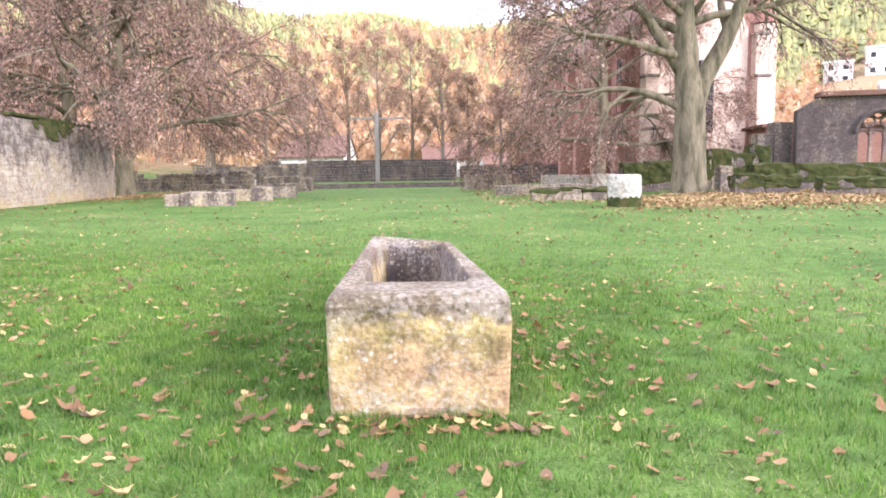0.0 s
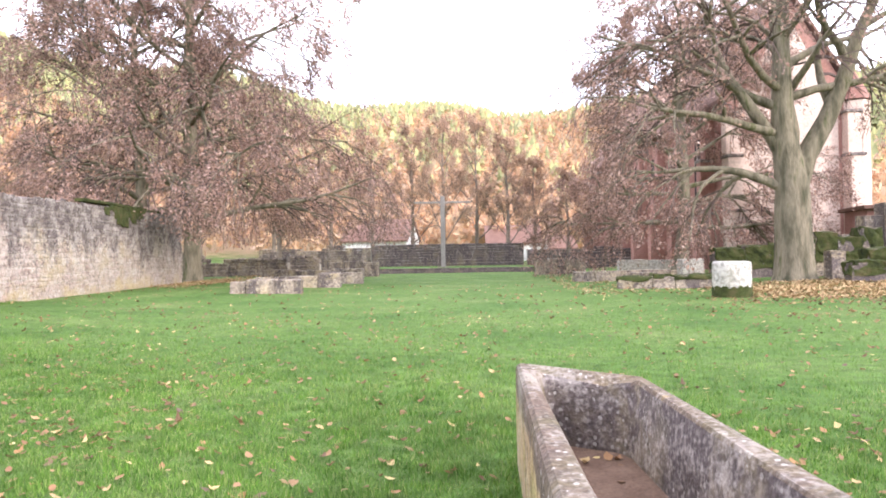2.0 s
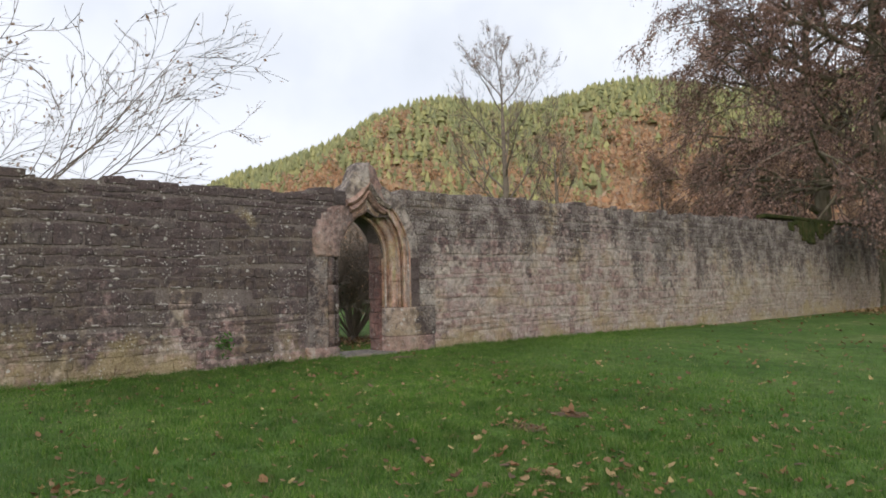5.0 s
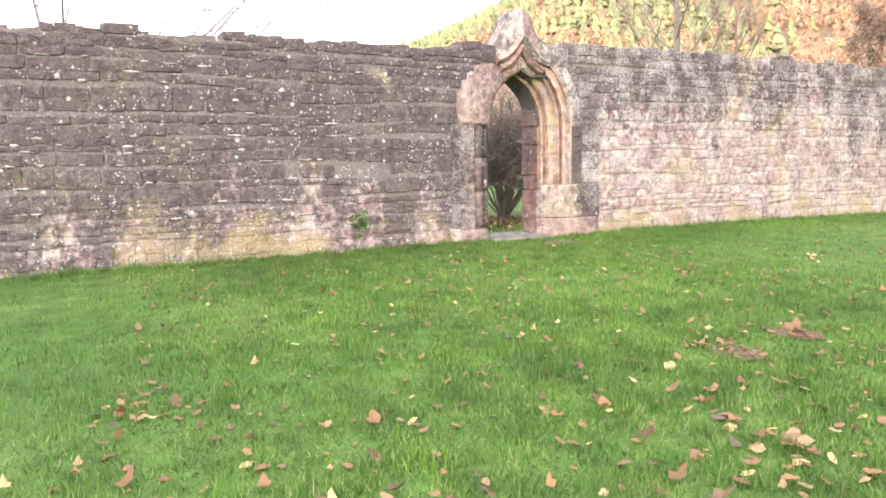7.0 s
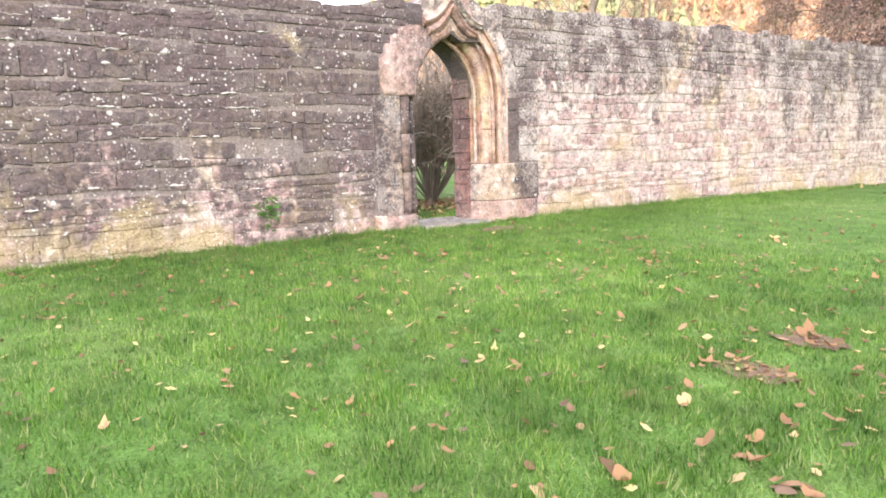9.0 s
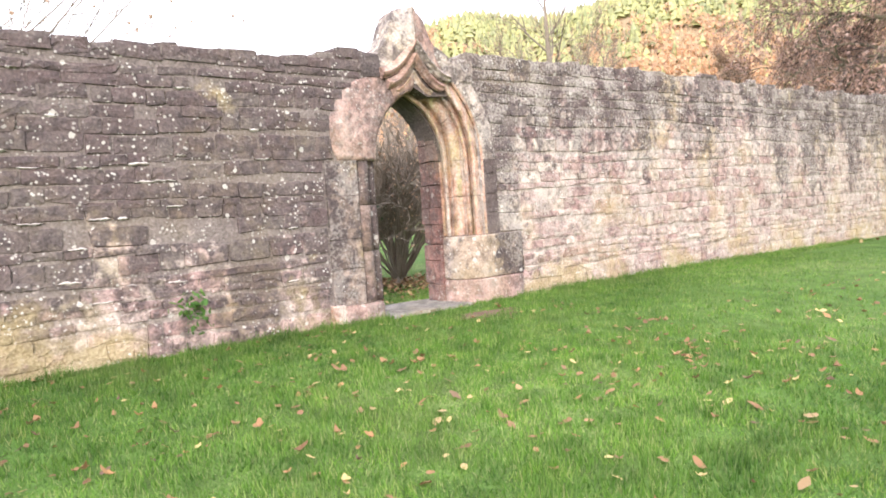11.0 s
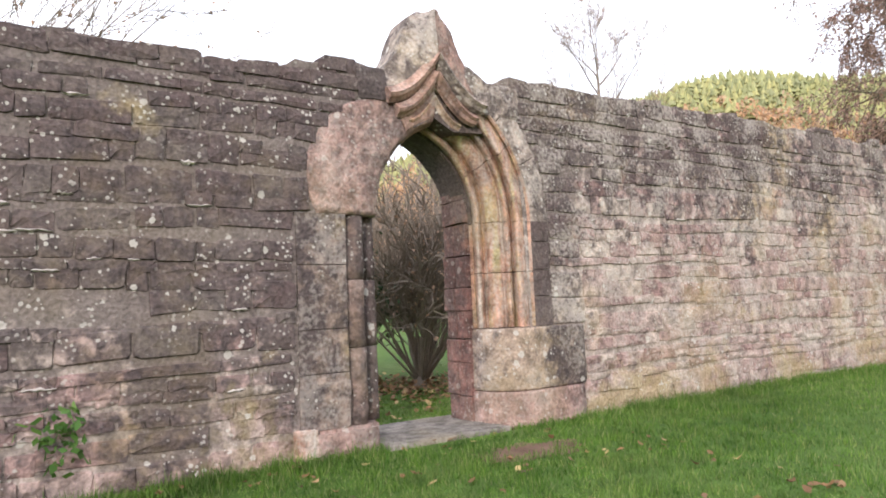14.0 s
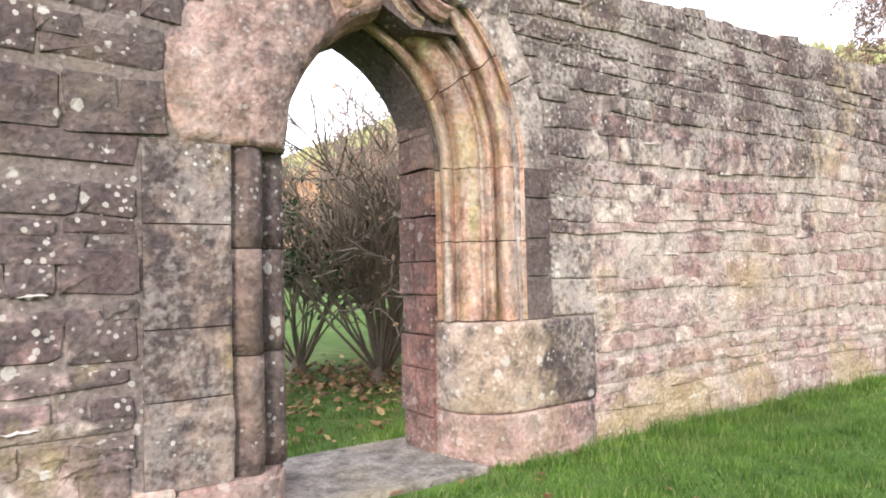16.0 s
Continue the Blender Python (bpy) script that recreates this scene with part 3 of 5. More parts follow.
def sweep_arch(profile, side, f0, f1, steps=12, reach=None):
    bm = bmesh.new()
    rows = []
    c = RAD - HALF
    for k in range(steps + 1):
        f = f0 + (f1 - f0) * k / steps
        row = []
        for o, y in profile:
            o *= reach(f) if reach else 1
            th = f * math.acos(c / (RAD + o))
            wob = 0.015 * noise.noise((o * 5 + 9, y * 5, f * 6 + side))
            row.append(bm.verts.new((AXIS + side * ((RAD + o + wob) * math.cos(th) - c), y + wob, SPRING + (RAD + o + wob) * math.sin(th))))
        rows.append(row)
    for a, b in zip(rows, rows[1:]):
        for i in range(len(profile) - 1):
            bm.faces.new((a[i], a[i + 1], b[i + 1], b[i]))
    bm.faces.new(rows[0])
    bm.faces.new(rows[-1])
    return bm


RIGHT = roll_profile(4, 0.505)
FLAT = [(0.51, 0.3), (0.51, 0.012), (0.53, -0.006), (0.70, -0.006), (0.765, 0.0), (0.775, 0.14)]
for z0, z1 in ((1.31, 1.62), (1.628, 1.9), (1.908, 2.2), (2.208, SPRING)):
    part("facing_stone", sweep_jamb(FLAT, 1, z0, z1 - 0.004), M_JAMB, portal)
for f0, f1 in ((0.0, 0.3), (0.305, 0.56), (0.565, 0.82)):
    part("facing_stone", sweep_arch(FLAT, 1, f0, f1, 8), M_PALE, portal, "pale lichened facing stone")
for z0, z1 in ((1.312, 1.59), (1.598, 1.875)):
    part("facing_stone", box_bm(12.945, 13.41 - 0.05 * (z0 > 1.5), -0.012, 0.3, z0, z1, 0.02, 0.014, rng, 2), M_PALE, portal, "pale lichened facing stone")
part("jamb_stone", sweep_jamb(RIGHT, 1, 1.31, 1.88), M_MOULD, portal, "moulded jamb with ochre algae")
part("jamb_stone", sweep_jamb(RIGHT, 1, 1.888, SPRING - 0.004), M_MOULD, portal)
part("arch_stone", sweep_arch(RIGHT, 1, 0.0, 0.42), M_MOULD, portal, "curved moulded arch stone")
part("arch_stone", sweep_arch(RIGHT, 1, 0.426, 0.80), M_MOULD, portal)
part("arch_stone", sweep_arch(RIGHT[:-3], 1, 0.806, 1.0, 6), M_MOULD, portal)
REVEAL = [(0.12, THICK - 0.01), (0.0, THICK - 0.02), (0.0, 0.375), (0.12, 0.37)]
# soffit in the dark ruin stone: shade under the arch is in the colour
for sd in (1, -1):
    part("reveal_arch", sweep_arch(REVEAL, sd, 0.0, 1.0, 14), M_DARKRUIN, portal, "soffit of the doorway, its shade put into dark stone")
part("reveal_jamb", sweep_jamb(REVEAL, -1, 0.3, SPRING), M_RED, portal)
LEFT = [(0.06, 0.37), (0.0, 0.36)]
for co, cy in ((0.09, 0.24), (0.27, 0.10)):
    LEFT += [(co + 0.088 * math.cos(radians(q)), cy + 0.088 * math.sin(radians(q))) for q in range(150, 315, 20)] + [(co + 0.085, cy - 0.045)]
LEFT += [(0.375, 0.05), (0.378, 0.2)]
PANEL = [(0.382, 0.2), (0.385, 0.004), (0.40, -0.004), (0.62, -0.006), (0.85, -0.002), (0.86, 0.14)]
for z0, z1 in ((0.55, 1.22), (1.228, 1.83), (1.838, SPRING - 0.004)):
    part("shaft_stone", sweep_jamb(LEFT, -1, z0, z1), M_JAMB, portal, "blackened jamb stone with two round shafts", True)
for z0, z1 in ((0.55, 1.02), (1.028, 1.40), (1.408, 1.96), (1.968, SPRING - 0.004)):
    part("jamb_panel", sweep_jamb(PANEL, -1, z0, z1), M_PANEL, portal, "jamb face blotched with white lichen and ochre")
SMOOTH = [(0.06, 0.38), (0.0, 0.37), (0.0, 0.26), (0.012, 0.14), (0.045, 0.05), (0.09, 0.012), (0.2, -0.004), (0.45, 0.0), (0.58, 0.004), (0.60, 0.012), (0.605, 0.14)]
part("arch_stone", sweep_arch(SMOOTH, -1, 0.0, 0.70, 22, lambda f: float(np.interp(f, [0, 0.05, 0.23, 0.36, 0.49, 0.6, 0.7], [1.1, 1.2, 1.32, 1.27, 1.12, 0.9, 0.78])) + 0.04 * noise.noise((f * 9, 0.3, 2))), M_PINK, portal, "smooth pink replacement arch stone", True)
part("arch_stone", sweep_arch(SMOOTH[:-3], -1, 0.705, 1.0, 6), M_ORANGE, portal)


def drum(x0, x1, z0, z1, bulge, turn):
    """A base stone, round towards the doorway and square towards the wall."""
    plan = [(x0, THICK - 0.03), (x0, 0.32)]
    for k in range(9):
        a = k / 8 * math.pi / 2
        plan.append((x0 + turn * (1 - math.cos(a)), 0.32 - (0.32 + bulge) * math.sin(a)))
    for k in range(1, 6):
        plan.append((x0 + turn + (x1 - 0.08 - x0 - turn) * k / 5, -bulge + 0.03 * k / 5))
    plan += [(x1, 0.02), (x1, 0.2), (x0 + 0.5, THICK - 0.03)]
    bm = bmesh.new()
    rings = []
    zs = [z0, z0 + 0.025] + [z0 + (z1 - z0) * k / 4 for k in (1, 2, 3)] + [z1 - 0.03, z1]
    cx = (x0 + x1) / 2
    for i, z in enumerate(zs):
        sh = 0.98 if i in (0, len(zs) - 1) else 1.0
        rings.append([bm.verts.new((cx + (x - cx) * sh + 0.012 * noise.noise((x * 4, y * 4, z * 5)), y * sh + 0.014 * noise.noise((x * 3 + 7, y * 3, z * 6)), z)) for x, y in plan])
    n = len(plan)
    for a, b in zip(rings, rings[1:]):
        for i in range(n):
            bm.faces.new((a[i], a[(i + 1) % n], b[(i + 1) % n], b[i]))
    bm.faces.new(rings[0])
    bm.faces.new(rings[-1])
    return bm


part("base_stone", drum(12.15, 13.36, 0.22, 0.655, 0.10, 0.42), M_PINK, portal, "rounded pink base stone", True)
part("base_stone", drum(12.16, 13.40, 0.665, 1.30, 0.07, 0.44), M_BASE, portal, "rounded pale base stone with lichen", True)
part("footing_stone", box_bm(12.0, 13.0, -0.2, 0.6, 0.12, 0.27, 0.03, 0.025, rng, 2), M_MOULD, portal)
plinth = bmesh.new()
rows_p = [[plinth.verts.new((x, y, z)) for x, y in ((10.22, -0.022), (10.74, -0.022), (10.82, 0.02), (10.90, 0.18), (10.935, 0.36), (10.935, THICK - 0.01), (10.22, THICK - 0.01))] for z in (0.16, 0.3, 0.45, 0.545)]
for a, b in zip(rows_p, rows_p[1:]):
    for i in range(7):
        plinth.faces.new((a[i], a[(i + 1) % 7], b[(i + 1) % 7], b[i]))
plinth.faces.new(rows_p[0])
plinth.faces.new(rows_p[-1])
bmesh.ops.bevel(plinth, geom=[e for e in plinth.edges if abs(e.verts[0].co.z - 0.545) < 0.001 and abs(e.verts[1].co.z - 0.545) < 0.001], offset=0.03, segments=2, affect="EDGES")
part("plinth_stone", plinth, M_PINK, portal, "pink plinth block")
part("footing_stone", box_bm(10.02, 10.23, -0.03, 0.5, 0.15, 0.57, 0.03, 0.012, rng, 2), M_MOULD, portal)
part("footing_stone", box_bm(10.2, 10.85, -0.16, 0.3, 0.1, 0.25, 0.03, 0.02, rng, 2), M_SLAB, portal)
# red blocks lining the deep reveal
zz = 0.3
while zz < 2.9:
    hh = rng.uniform(0.22, 0.36)
    for ya, yb in ((0.42, 0.64), (0.65, THICK)):
        top = min(zz + hh, 3.0)
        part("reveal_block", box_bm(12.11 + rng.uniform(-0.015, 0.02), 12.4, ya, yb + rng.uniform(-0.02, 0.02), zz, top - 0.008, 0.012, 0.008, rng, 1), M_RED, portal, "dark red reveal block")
    zz += hh


def bar(points, radius, y, squash=1.0):
    """A moulded rib along a line in the wall's plane."""
    bm = bmesh.new()
    rows = []
    n = len(points)
    for i, (s, z) in enumerate(points):
        a, b = points[max(i - 1, 0)], points[min(i + 1, n - 1)]
        t = Vector((b[0] - a[0], 0, b[1] - a[1])).normalized()
        nn = Vector((-t.z, 0, t.x))
        row = []
        for k in range(12):
            q = 2 * math.pi * k / 12
            rr = radius * (1 + 0.22 * math.cos(4 * q + 0.6))
            p = Vector((s, y, z)) + nn * rr * math.cos(q) + Vector((0, 1, 0)) * rr * squash * math.sin(q)
            row.append(bm.verts.new(p))
        rows.append(row)
    for a, b in zip(rows, rows[1:]):
        for k in range(12):
            bm.faces.new((a[k], a[(k + 1) % 12], b[(k + 1) % 12], b[k]))
    bm.faces.new(rows[0])
    bm.faces.new(rows[-1])
    return bm


def ogee(x0, z0, x1, z1, n=10):
    """A rib line that starts shallow and sweeps up into the point."""
    return [(x0 + (x1 - x0) * (t := i / n) ** 0.85, z0 + (z1 - z0) * t ** 1.55) for i in range(n + 1)]


for sd in (1, -1):
    part("hood_rib", bar(ogee(AXIS + sd * 0.56, 3.56, AXIS, 4.03), 0.065, -0.045, 1.2), M_PALE if sd > 0 else M_ORANGE, portal, "outer ogee hood rib")
    part("hood_rib", bar(ogee(AXIS + sd * 0.46, 3.43, AXIS, 3.85), 0.062, -0.02, 1.2), M_ORANGE, portal, "orange-pink inner ogee rib")
    part("hood_rib", bar(ogee(AXIS + sd * 0.30, 3.36, AXIS, 3.64), 0.05, 0.06, 1.2), M_MOULD, portal)
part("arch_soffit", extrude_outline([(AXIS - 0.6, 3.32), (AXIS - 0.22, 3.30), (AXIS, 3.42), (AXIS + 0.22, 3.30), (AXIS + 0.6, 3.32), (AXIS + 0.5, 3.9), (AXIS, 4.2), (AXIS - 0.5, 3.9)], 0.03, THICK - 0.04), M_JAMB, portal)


def finial_half(sd):
    out = [(0.64, 3.74), (0.58, 3.84), (0.46, 3.96), (0.36, 4.10), (0.30, 4.24), (0.27, 4.34), (0.18, 4.44), (0.07, 4.47)]
    if sd < 0:
        out = [(0.62, 3.72), (0.53, 3.84), (0.42, 3.96), (0.34, 4.10), (0.29, 4.26), (0.22, 4.42), (0.13, 4.49), (0.04, 4.49)]
    inner = [(0.42, 3.52), (0.29, 3.62), (0.16, 3.77), (0.07, 3.90), (0, 4.02), (0, 4.16), (0, 4.31), (0, 4.48)]
    bm = bmesh.new()
    rows = []
    for (a, z), (c, zm) in zip(out, inner):
        m = (a + c) / 2
        pts = ((a, 0.03, z), (m, -0.10 + 0.17 * m, (z + zm) / 2), (c, -0.12 + 0.2 * c, zm), (c, 0.5, zm), (a, 0.42, z))
        rows.append([bm.verts.new((AXIS - 0.02 + sd * (p[0] + 0.003), p[1], p[2])) for p in pts])
    for a, b in zip(rows, rows[1:]):
        for i in range(5):
            bm.faces.new((a[i], a[(i + 1) % 5], b[(i + 1) % 5], b[i]))
    bm.faces.new(rows[0])
    bm.faces.new(rows[-1])
    bmesh.ops.subdivide_edges(bm, edges=bm.edges[:], cuts=1, use_grid_fill=True)
    for v in bm.verts:
        v.co += noise.noise_vector(v.co * 4) * 0.018
    return bm


part("finial_stone", finial_half(-1), M_PALE, portal, "pale grey lichened half of the ogee finial")
part("finial_stone", finial_half(1), M_ORANGE, portal, "red half of the ogee finial")
part("shoulder_stone", box_bm(12.15, 12.6, -0.02, 0.5, 3.5, 3.86, 0.05, 0.03, rng, 2), M_PALE, portal, "pale shoulder stone with lichen")
part("shoulder_stone", box_bm(10.70, 11.02, -0.01, 0.5, 3.50, 3.82, 0.05, 0.03, rng, 2), M_DARKRUIN, portal, "dark shoulder stone")
part("threshold", box_bm(10.86, 12.24, -0.10, 1.0, 0.16, 0.345, 0.025, 0.008, rng, 3), M_SLAB, portal, "worn grey threshold slab")

# worn patch of soil before the threshold
bm = bmesh.new()
ring = []
ctr = bm.verts.new(wall_point(11.75, -0.95, 0.315))
for k in range(44):
    a = 2 * math.pi * k / 44
    rr = 0.95 + 0.5 * noise.noise((math.cos(a) * 2, math.sin(a) * 2, 3)) + 0.25 * noise.noise((math.cos(a) * 6, math.sin(a) * 6, 3))
    p = wall_point(11.75 + 0.55 * rr * math.cos(a), -0.95 + 0.3 * rr * math.sin(a), 0)
    ring.append(bm.verts.new((p.x, p.y, float(ground_z(p.x, p.y)) + 0.008)))
for k in range(44):
    bm.faces.new((ctr, ring[k], ring[(k + 1) % 44]))
tagged(part("soil_patch", bm, M_DIRT), "bare trodden brown soil before the doorway", "soil", kind="structure")

for sx, sy in ((-9.53, 10.65), (-9.29, 9.74)):
    bm = bmesh.new()
    ring = []
    ctr = bm.verts.new((sx, sy, float(ground_z(sx, sy)) + 0.022))
    for k in range(18):
        a = 2 * math.pi * k / 18
        rr = 0.19 * (1 + 0.5 * noise.noise((math.cos(a) * 2 + sx, math.sin(a) * 2, 3)))
        x, y = sx + rr * 1.3 * math.cos(a), sy + rr * math.sin(a)
        ring.append(bm.verts.new((x, y, float(ground_z(x, y)) + 0.016)))
    for k in range(18):
        bm.faces.new((ctr, ring[k], ring[(k + 1) % 18]))
    tagged(part("soil_patch", bm, M_DIRT), "small bare patch of soil in the lawn", "soil", kind="structure")

# ---- trough ----


def trough():
    root = thing("stone_trough", pose(0, 0, 0), "old hollowed sandstone trough with lichened rim standing on the lawn", "trough")
    # corners on plan: near left, near right, far right, far left
    outer = [(-0.72, 4.05), (0.41, 4.09), (0.10, 7.20), (-0.80, 7.70)]
    top, floor = 0.77, 0.24

    def plan(inset_n, inset_f, inset_s, n=8, cr=0.12):
        nl, nr, fr, fl = [Vector(p) for p in outer]

        def at(u, v):
            return (nl.lerp(nr, u)).lerp(fl.lerp(fr, u), v)
        us, vs = inset_s, 0.0
        pts = []
        c = [(us, inset_n), (1 - us, inset_n), (1 - us, 1 - inset_f), (us, 1 - inset_f)]
        sgn = [(1, 1), (-1, 1), (-1, -1), (1, -1)]
        for (u, v), (a, b), q0 in zip(c, sgn, (math.pi, 1.5 * math.pi, 0, 0.5 * math.pi)):
            for k in range(n + 1):
                q = q0 + k / n * math.pi / 2
                pts.append(at(u + a * cr + cr * math.cos(q), v + (b + math.sin(q)) * cr * 0.35))
        return pts
    bm = bmesh.new()
    rings = []
    for pts, z in ((plan(0.01, 0, 0.01, cr=0.03), -0.12), (plan(0.0, 0, 0, cr=0.03), 0.05), (plan(0.0, 0, 0, cr=0.03), 0.3), (plan(0, 0, 0, cr=0.03), 0.55), (plan(0.003, 0.003, 0.004, cr=0.03), top - 0.07), (plan(0.012, 0.006, 0.018, cr=0.035), top - 0.02), (plan(0.024, 0.012, 0.04, cr=0.04), top),
                   (plan(0.145, 0.05, 0.135, cr=0.19), top - 0.005), (plan(0.165, 0.055, 0.15, cr=0.19), top - 0.03), (plan(0.18, 0.06, 0.17, cr=0.19), 0.55), (plan(0.20, 0.065, 0.185, cr=0.18), floor)):
        ring = []
        for p in pts:
            w = noise.noise((p.x * 3, p.y * 3, z * 3)) * 0.018 + noise.noise((p.x * 9, p.y * 9, z * 9)) * 0.009
            ring.append(bm.verts.new((p.x + w, p.y + w, z + (w if z > 0 else 0) + (0.03 * math.exp(-((p.y - 7.6) / 0.3) ** 2) * (p.x < -0.6) - 0.09 * math.exp(-((p.x + 0.3) / 0.2) ** 2) * (p.y > 7.0) if z > 0.6 else 0))))
        rings.append(ring)
    n = len(rings[0])
    for a, b in zip(rings, rings[1:]):
        for i in range(n):
            bm.faces.new((a[i], a[(i + 1) % n], b[(i + 1) % n], b[i]))
    bm.faces.new(rings[-1])
    bm.faces.new(rings[0])
    # inner faces get the darker stone that carries the hollow's shade
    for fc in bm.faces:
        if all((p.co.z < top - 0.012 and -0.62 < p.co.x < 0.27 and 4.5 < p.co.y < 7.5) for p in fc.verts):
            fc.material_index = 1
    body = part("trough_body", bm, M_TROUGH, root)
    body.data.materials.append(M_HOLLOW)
    fl = plan(0.19, 0.06, 0.18, cr=0.18)
    b2 = bmesh.new()
    b2.faces.new([b2.verts.new((p.x, p.y, floor + 0.012 + 0.01 * noise.noise((p.x * 5, p.y * 5, 0)))) for p in fl])
    part("silt_bed", b2, M_DIRT, root, "dried brown silt in the hollow")
    return root


trough()

# damp soil and rotting leaves round the trough's foot
bm = bmesh.new()
inner, outer_ring = [], []
for k in range(48):
    a = 2 * math.pi * k / 48
    cx, cy = max(-1, min(1, 1.2 * math.cos(a))), max(-1, min(1, 1.2 * math.sin(a)))
    x, y = -0.20 + cx * (0.52 - 0.06 * cy), 5.85 + cy * 1.75
    wv = 0.07 + 0.1 * noise.noise((cx * 2, cy * 4, 2))
    inner.append(bm.verts.new((x - cx * 0.1, y - cy * 0.1, 0.012)))
    outer_ring.append(bm.verts.new((x + cx * wv, y + cy * wv, 0.010)))
for k in range(48):
    j = (k + 1) % 48
    bm.faces.new((inner[k], outer_ring[k], outer_ring[j], inner[j]))
tagged(part("soil_ring", bm, M_DIRT), "dark damp soil round the trough's foot", "soil", kind="structure")

# ---- masonry helpers for the far ruins ----


def block_run(name, x, y, rz, sizes, mat, label, category, group="", moss=False, seed=1):
    """A low run of squared blocks laid end to end; sizes: length, depth, height of each."""
    r = random.Random(seed)
    root = thing(name, pose(x, y, float(ground_z(x, y)) - 0.05, 0, 0, rz), label, category, group)
    u = 0.0
    for ln, dp, h in sizes:
        part("block", box_bm(u, u + ln - 0.015, -dp / 2, dp / 2, -0.1, h + r.uniform(-0.03, 0.03), 0.04, 0.035, r, 3), mat, root)
        if moss:
            part("moss_cap", box_bm(u - 0.03, u + ln, -dp / 2 - 0.04, dp / 2 + 0.04, h * (0.35 if h > 0.65 else 0.75), h + 0.05, 0.05, 0.13, r, 4), M_MOSS, root, "thick green moss cap")
        u += ln
    return root


def rubble_wall(name, x, y, rz, length, height, depth, mat, label, seed=3, jag=0.15, course=0.3):
    """A ruined wall of coursed blocks with a broken top; one part for the courses."""
    r = random.Random(seed)
    z0 = float(ground_z(x, y)) - 0.1
    root = thing(name, pose(x, y, z0, 0, 0, rz), label, "wall", kind="structure")
    part("wall_core", box_bm(0, length, 0.06, depth, -0.3, height - jag - 0.05), M_MORTAR, root)
    v, f = [], []
    z = 0.0
    while z < height:
        h = course * r.uniform(0.8, 1.2)
        u = -r.uniform(0, 0.3)
        while u < length:
            w = r.uniform(0.3, 0.9) * course / 0.3
            lim = height - jag * (0.5 + 0.5 * math.sin(u * 0.9 + seed) * math.sin(u * 0.37 + 2))
            a, b = max(u, 0), min(u + w, length)
            if z + h * 0.5 < lim and b - a > 0.1:
                vv, ff = SHAPES[r.randrange(len(SHAPES))]
                n0 = len(v)
                for p, q, s2 in vv:
                    v.append(((a + b) / 2 + p * (b - a - 0.02), r.uniform(-0.01, 0.01) + q * (depth if z + 2 * h > lim else 0.2), z + h / 2 + s2 * (h - 0.02)))
                f += [tuple(n0 + i for i in fc) for fc in ff]
            u += w
        z += h
    tagged(link_mesh("stone_courses", v, f, mat, root), kind="stuff")
    return root


# low blocks along both sides of the old nave
G1 = "low stone blocks on the lawn"
block_run("low_stone_wall", -12.9, 32.0, 6, [(0.7, 0.8, 0.58), (1.3, 0.8, 0.66), (1.15, 0.75, 0.62)], M_RUIN, "low weathered stone wall footing on the lawn", "stone footing", G1, seed=11)
block_run("low_stone_wall", -14.0, 38.2, 6, [(1.3, 0.8, 0.55), (2.0, 0.8, 0.62), (1.2, 0.8, 0.7)], M_RUIN, "low weathered stone wall footing on the lawn", "stone footing", G1, seed=12)
block_run("low_stone_wall", -11.9, 43.5, 6, [(1.2, 0.9, 0.75), (1.4, 0.9, 0.7)], M_RUIN, "low weathered stone wall footing on the lawn", "stone footing", G1, seed=13)
block_run("low_stone_wall", -15.2, 58.0, 5, [(1.4, 1.0, 1.2), (1.6, 1.0, 1.25), (1.3, 1.0, 1.15)], M_RUIN, "pier stump of stacked stone blocks", "stone footing", G1, seed=14)
block_run("low_stone_wall", -18.5, 52.0, 3, [(2.5, 0.9, 0.6), (2.6, 0.9, 0.5), (2.4, 0.9, 0.6)], M_RUIN, "low weathered stone wall footing on the lawn", "stone footing", G1, seed=15)
block_run("low_stone_wall", 1.9, 57.0, 5, [(1.0, 1.0, 1.2), (1.5, 1.0, 1.3), (1.4, 1.0, 1.25)], M_RUIN, "pier stump of stacked stone blocks", "stone footing", G1, seed=16)
block_run("low_stone_wall", 3.3, 42.3, 3, [(1.2, 0.8, 0.6), (1.6, 0.8, 0.62), (2.0, 0.8, 0.55)], M_RUIN, "low weathered stone wall footing on the lawn", "stone footing", G1, seed=17)
block_run("low_stone_wall", 4.4, 34.0, -3, [(1.5, 0.8, 0.55), (1.0, 0.8, 0.6), (1.8, 0.8, 0.6)], M_RUIN, "low mossy stone wall footing among leaves", "stone footing", G1, True, seed=18)
block_run("low_stone_wall", 5.0, 47.5, 2, [(2.4, 0.8, 0.5), (2.6, 0.8, 0.55), (2.2, 0.8, 0.5)], M_RUIN, "low weathered stone wall footing on the lawn", "stone footing", G1, seed=19)
block_run("squared_stone", 10.0, 45.0, 3, [(1.3, 1.1, 1.2)], M_DRUM, "pale squared stone block", "stone", seed=21)
block_run("low_stone_wall", 8.0, 55.0, 3, [(2.2, 0.8, 1.1), (2.3, 0.8, 1.1)], M_DRUM, "pale low wall before the church", "stone footing", seed=22)

# column drum
bm = bmesh.new()
rings = []
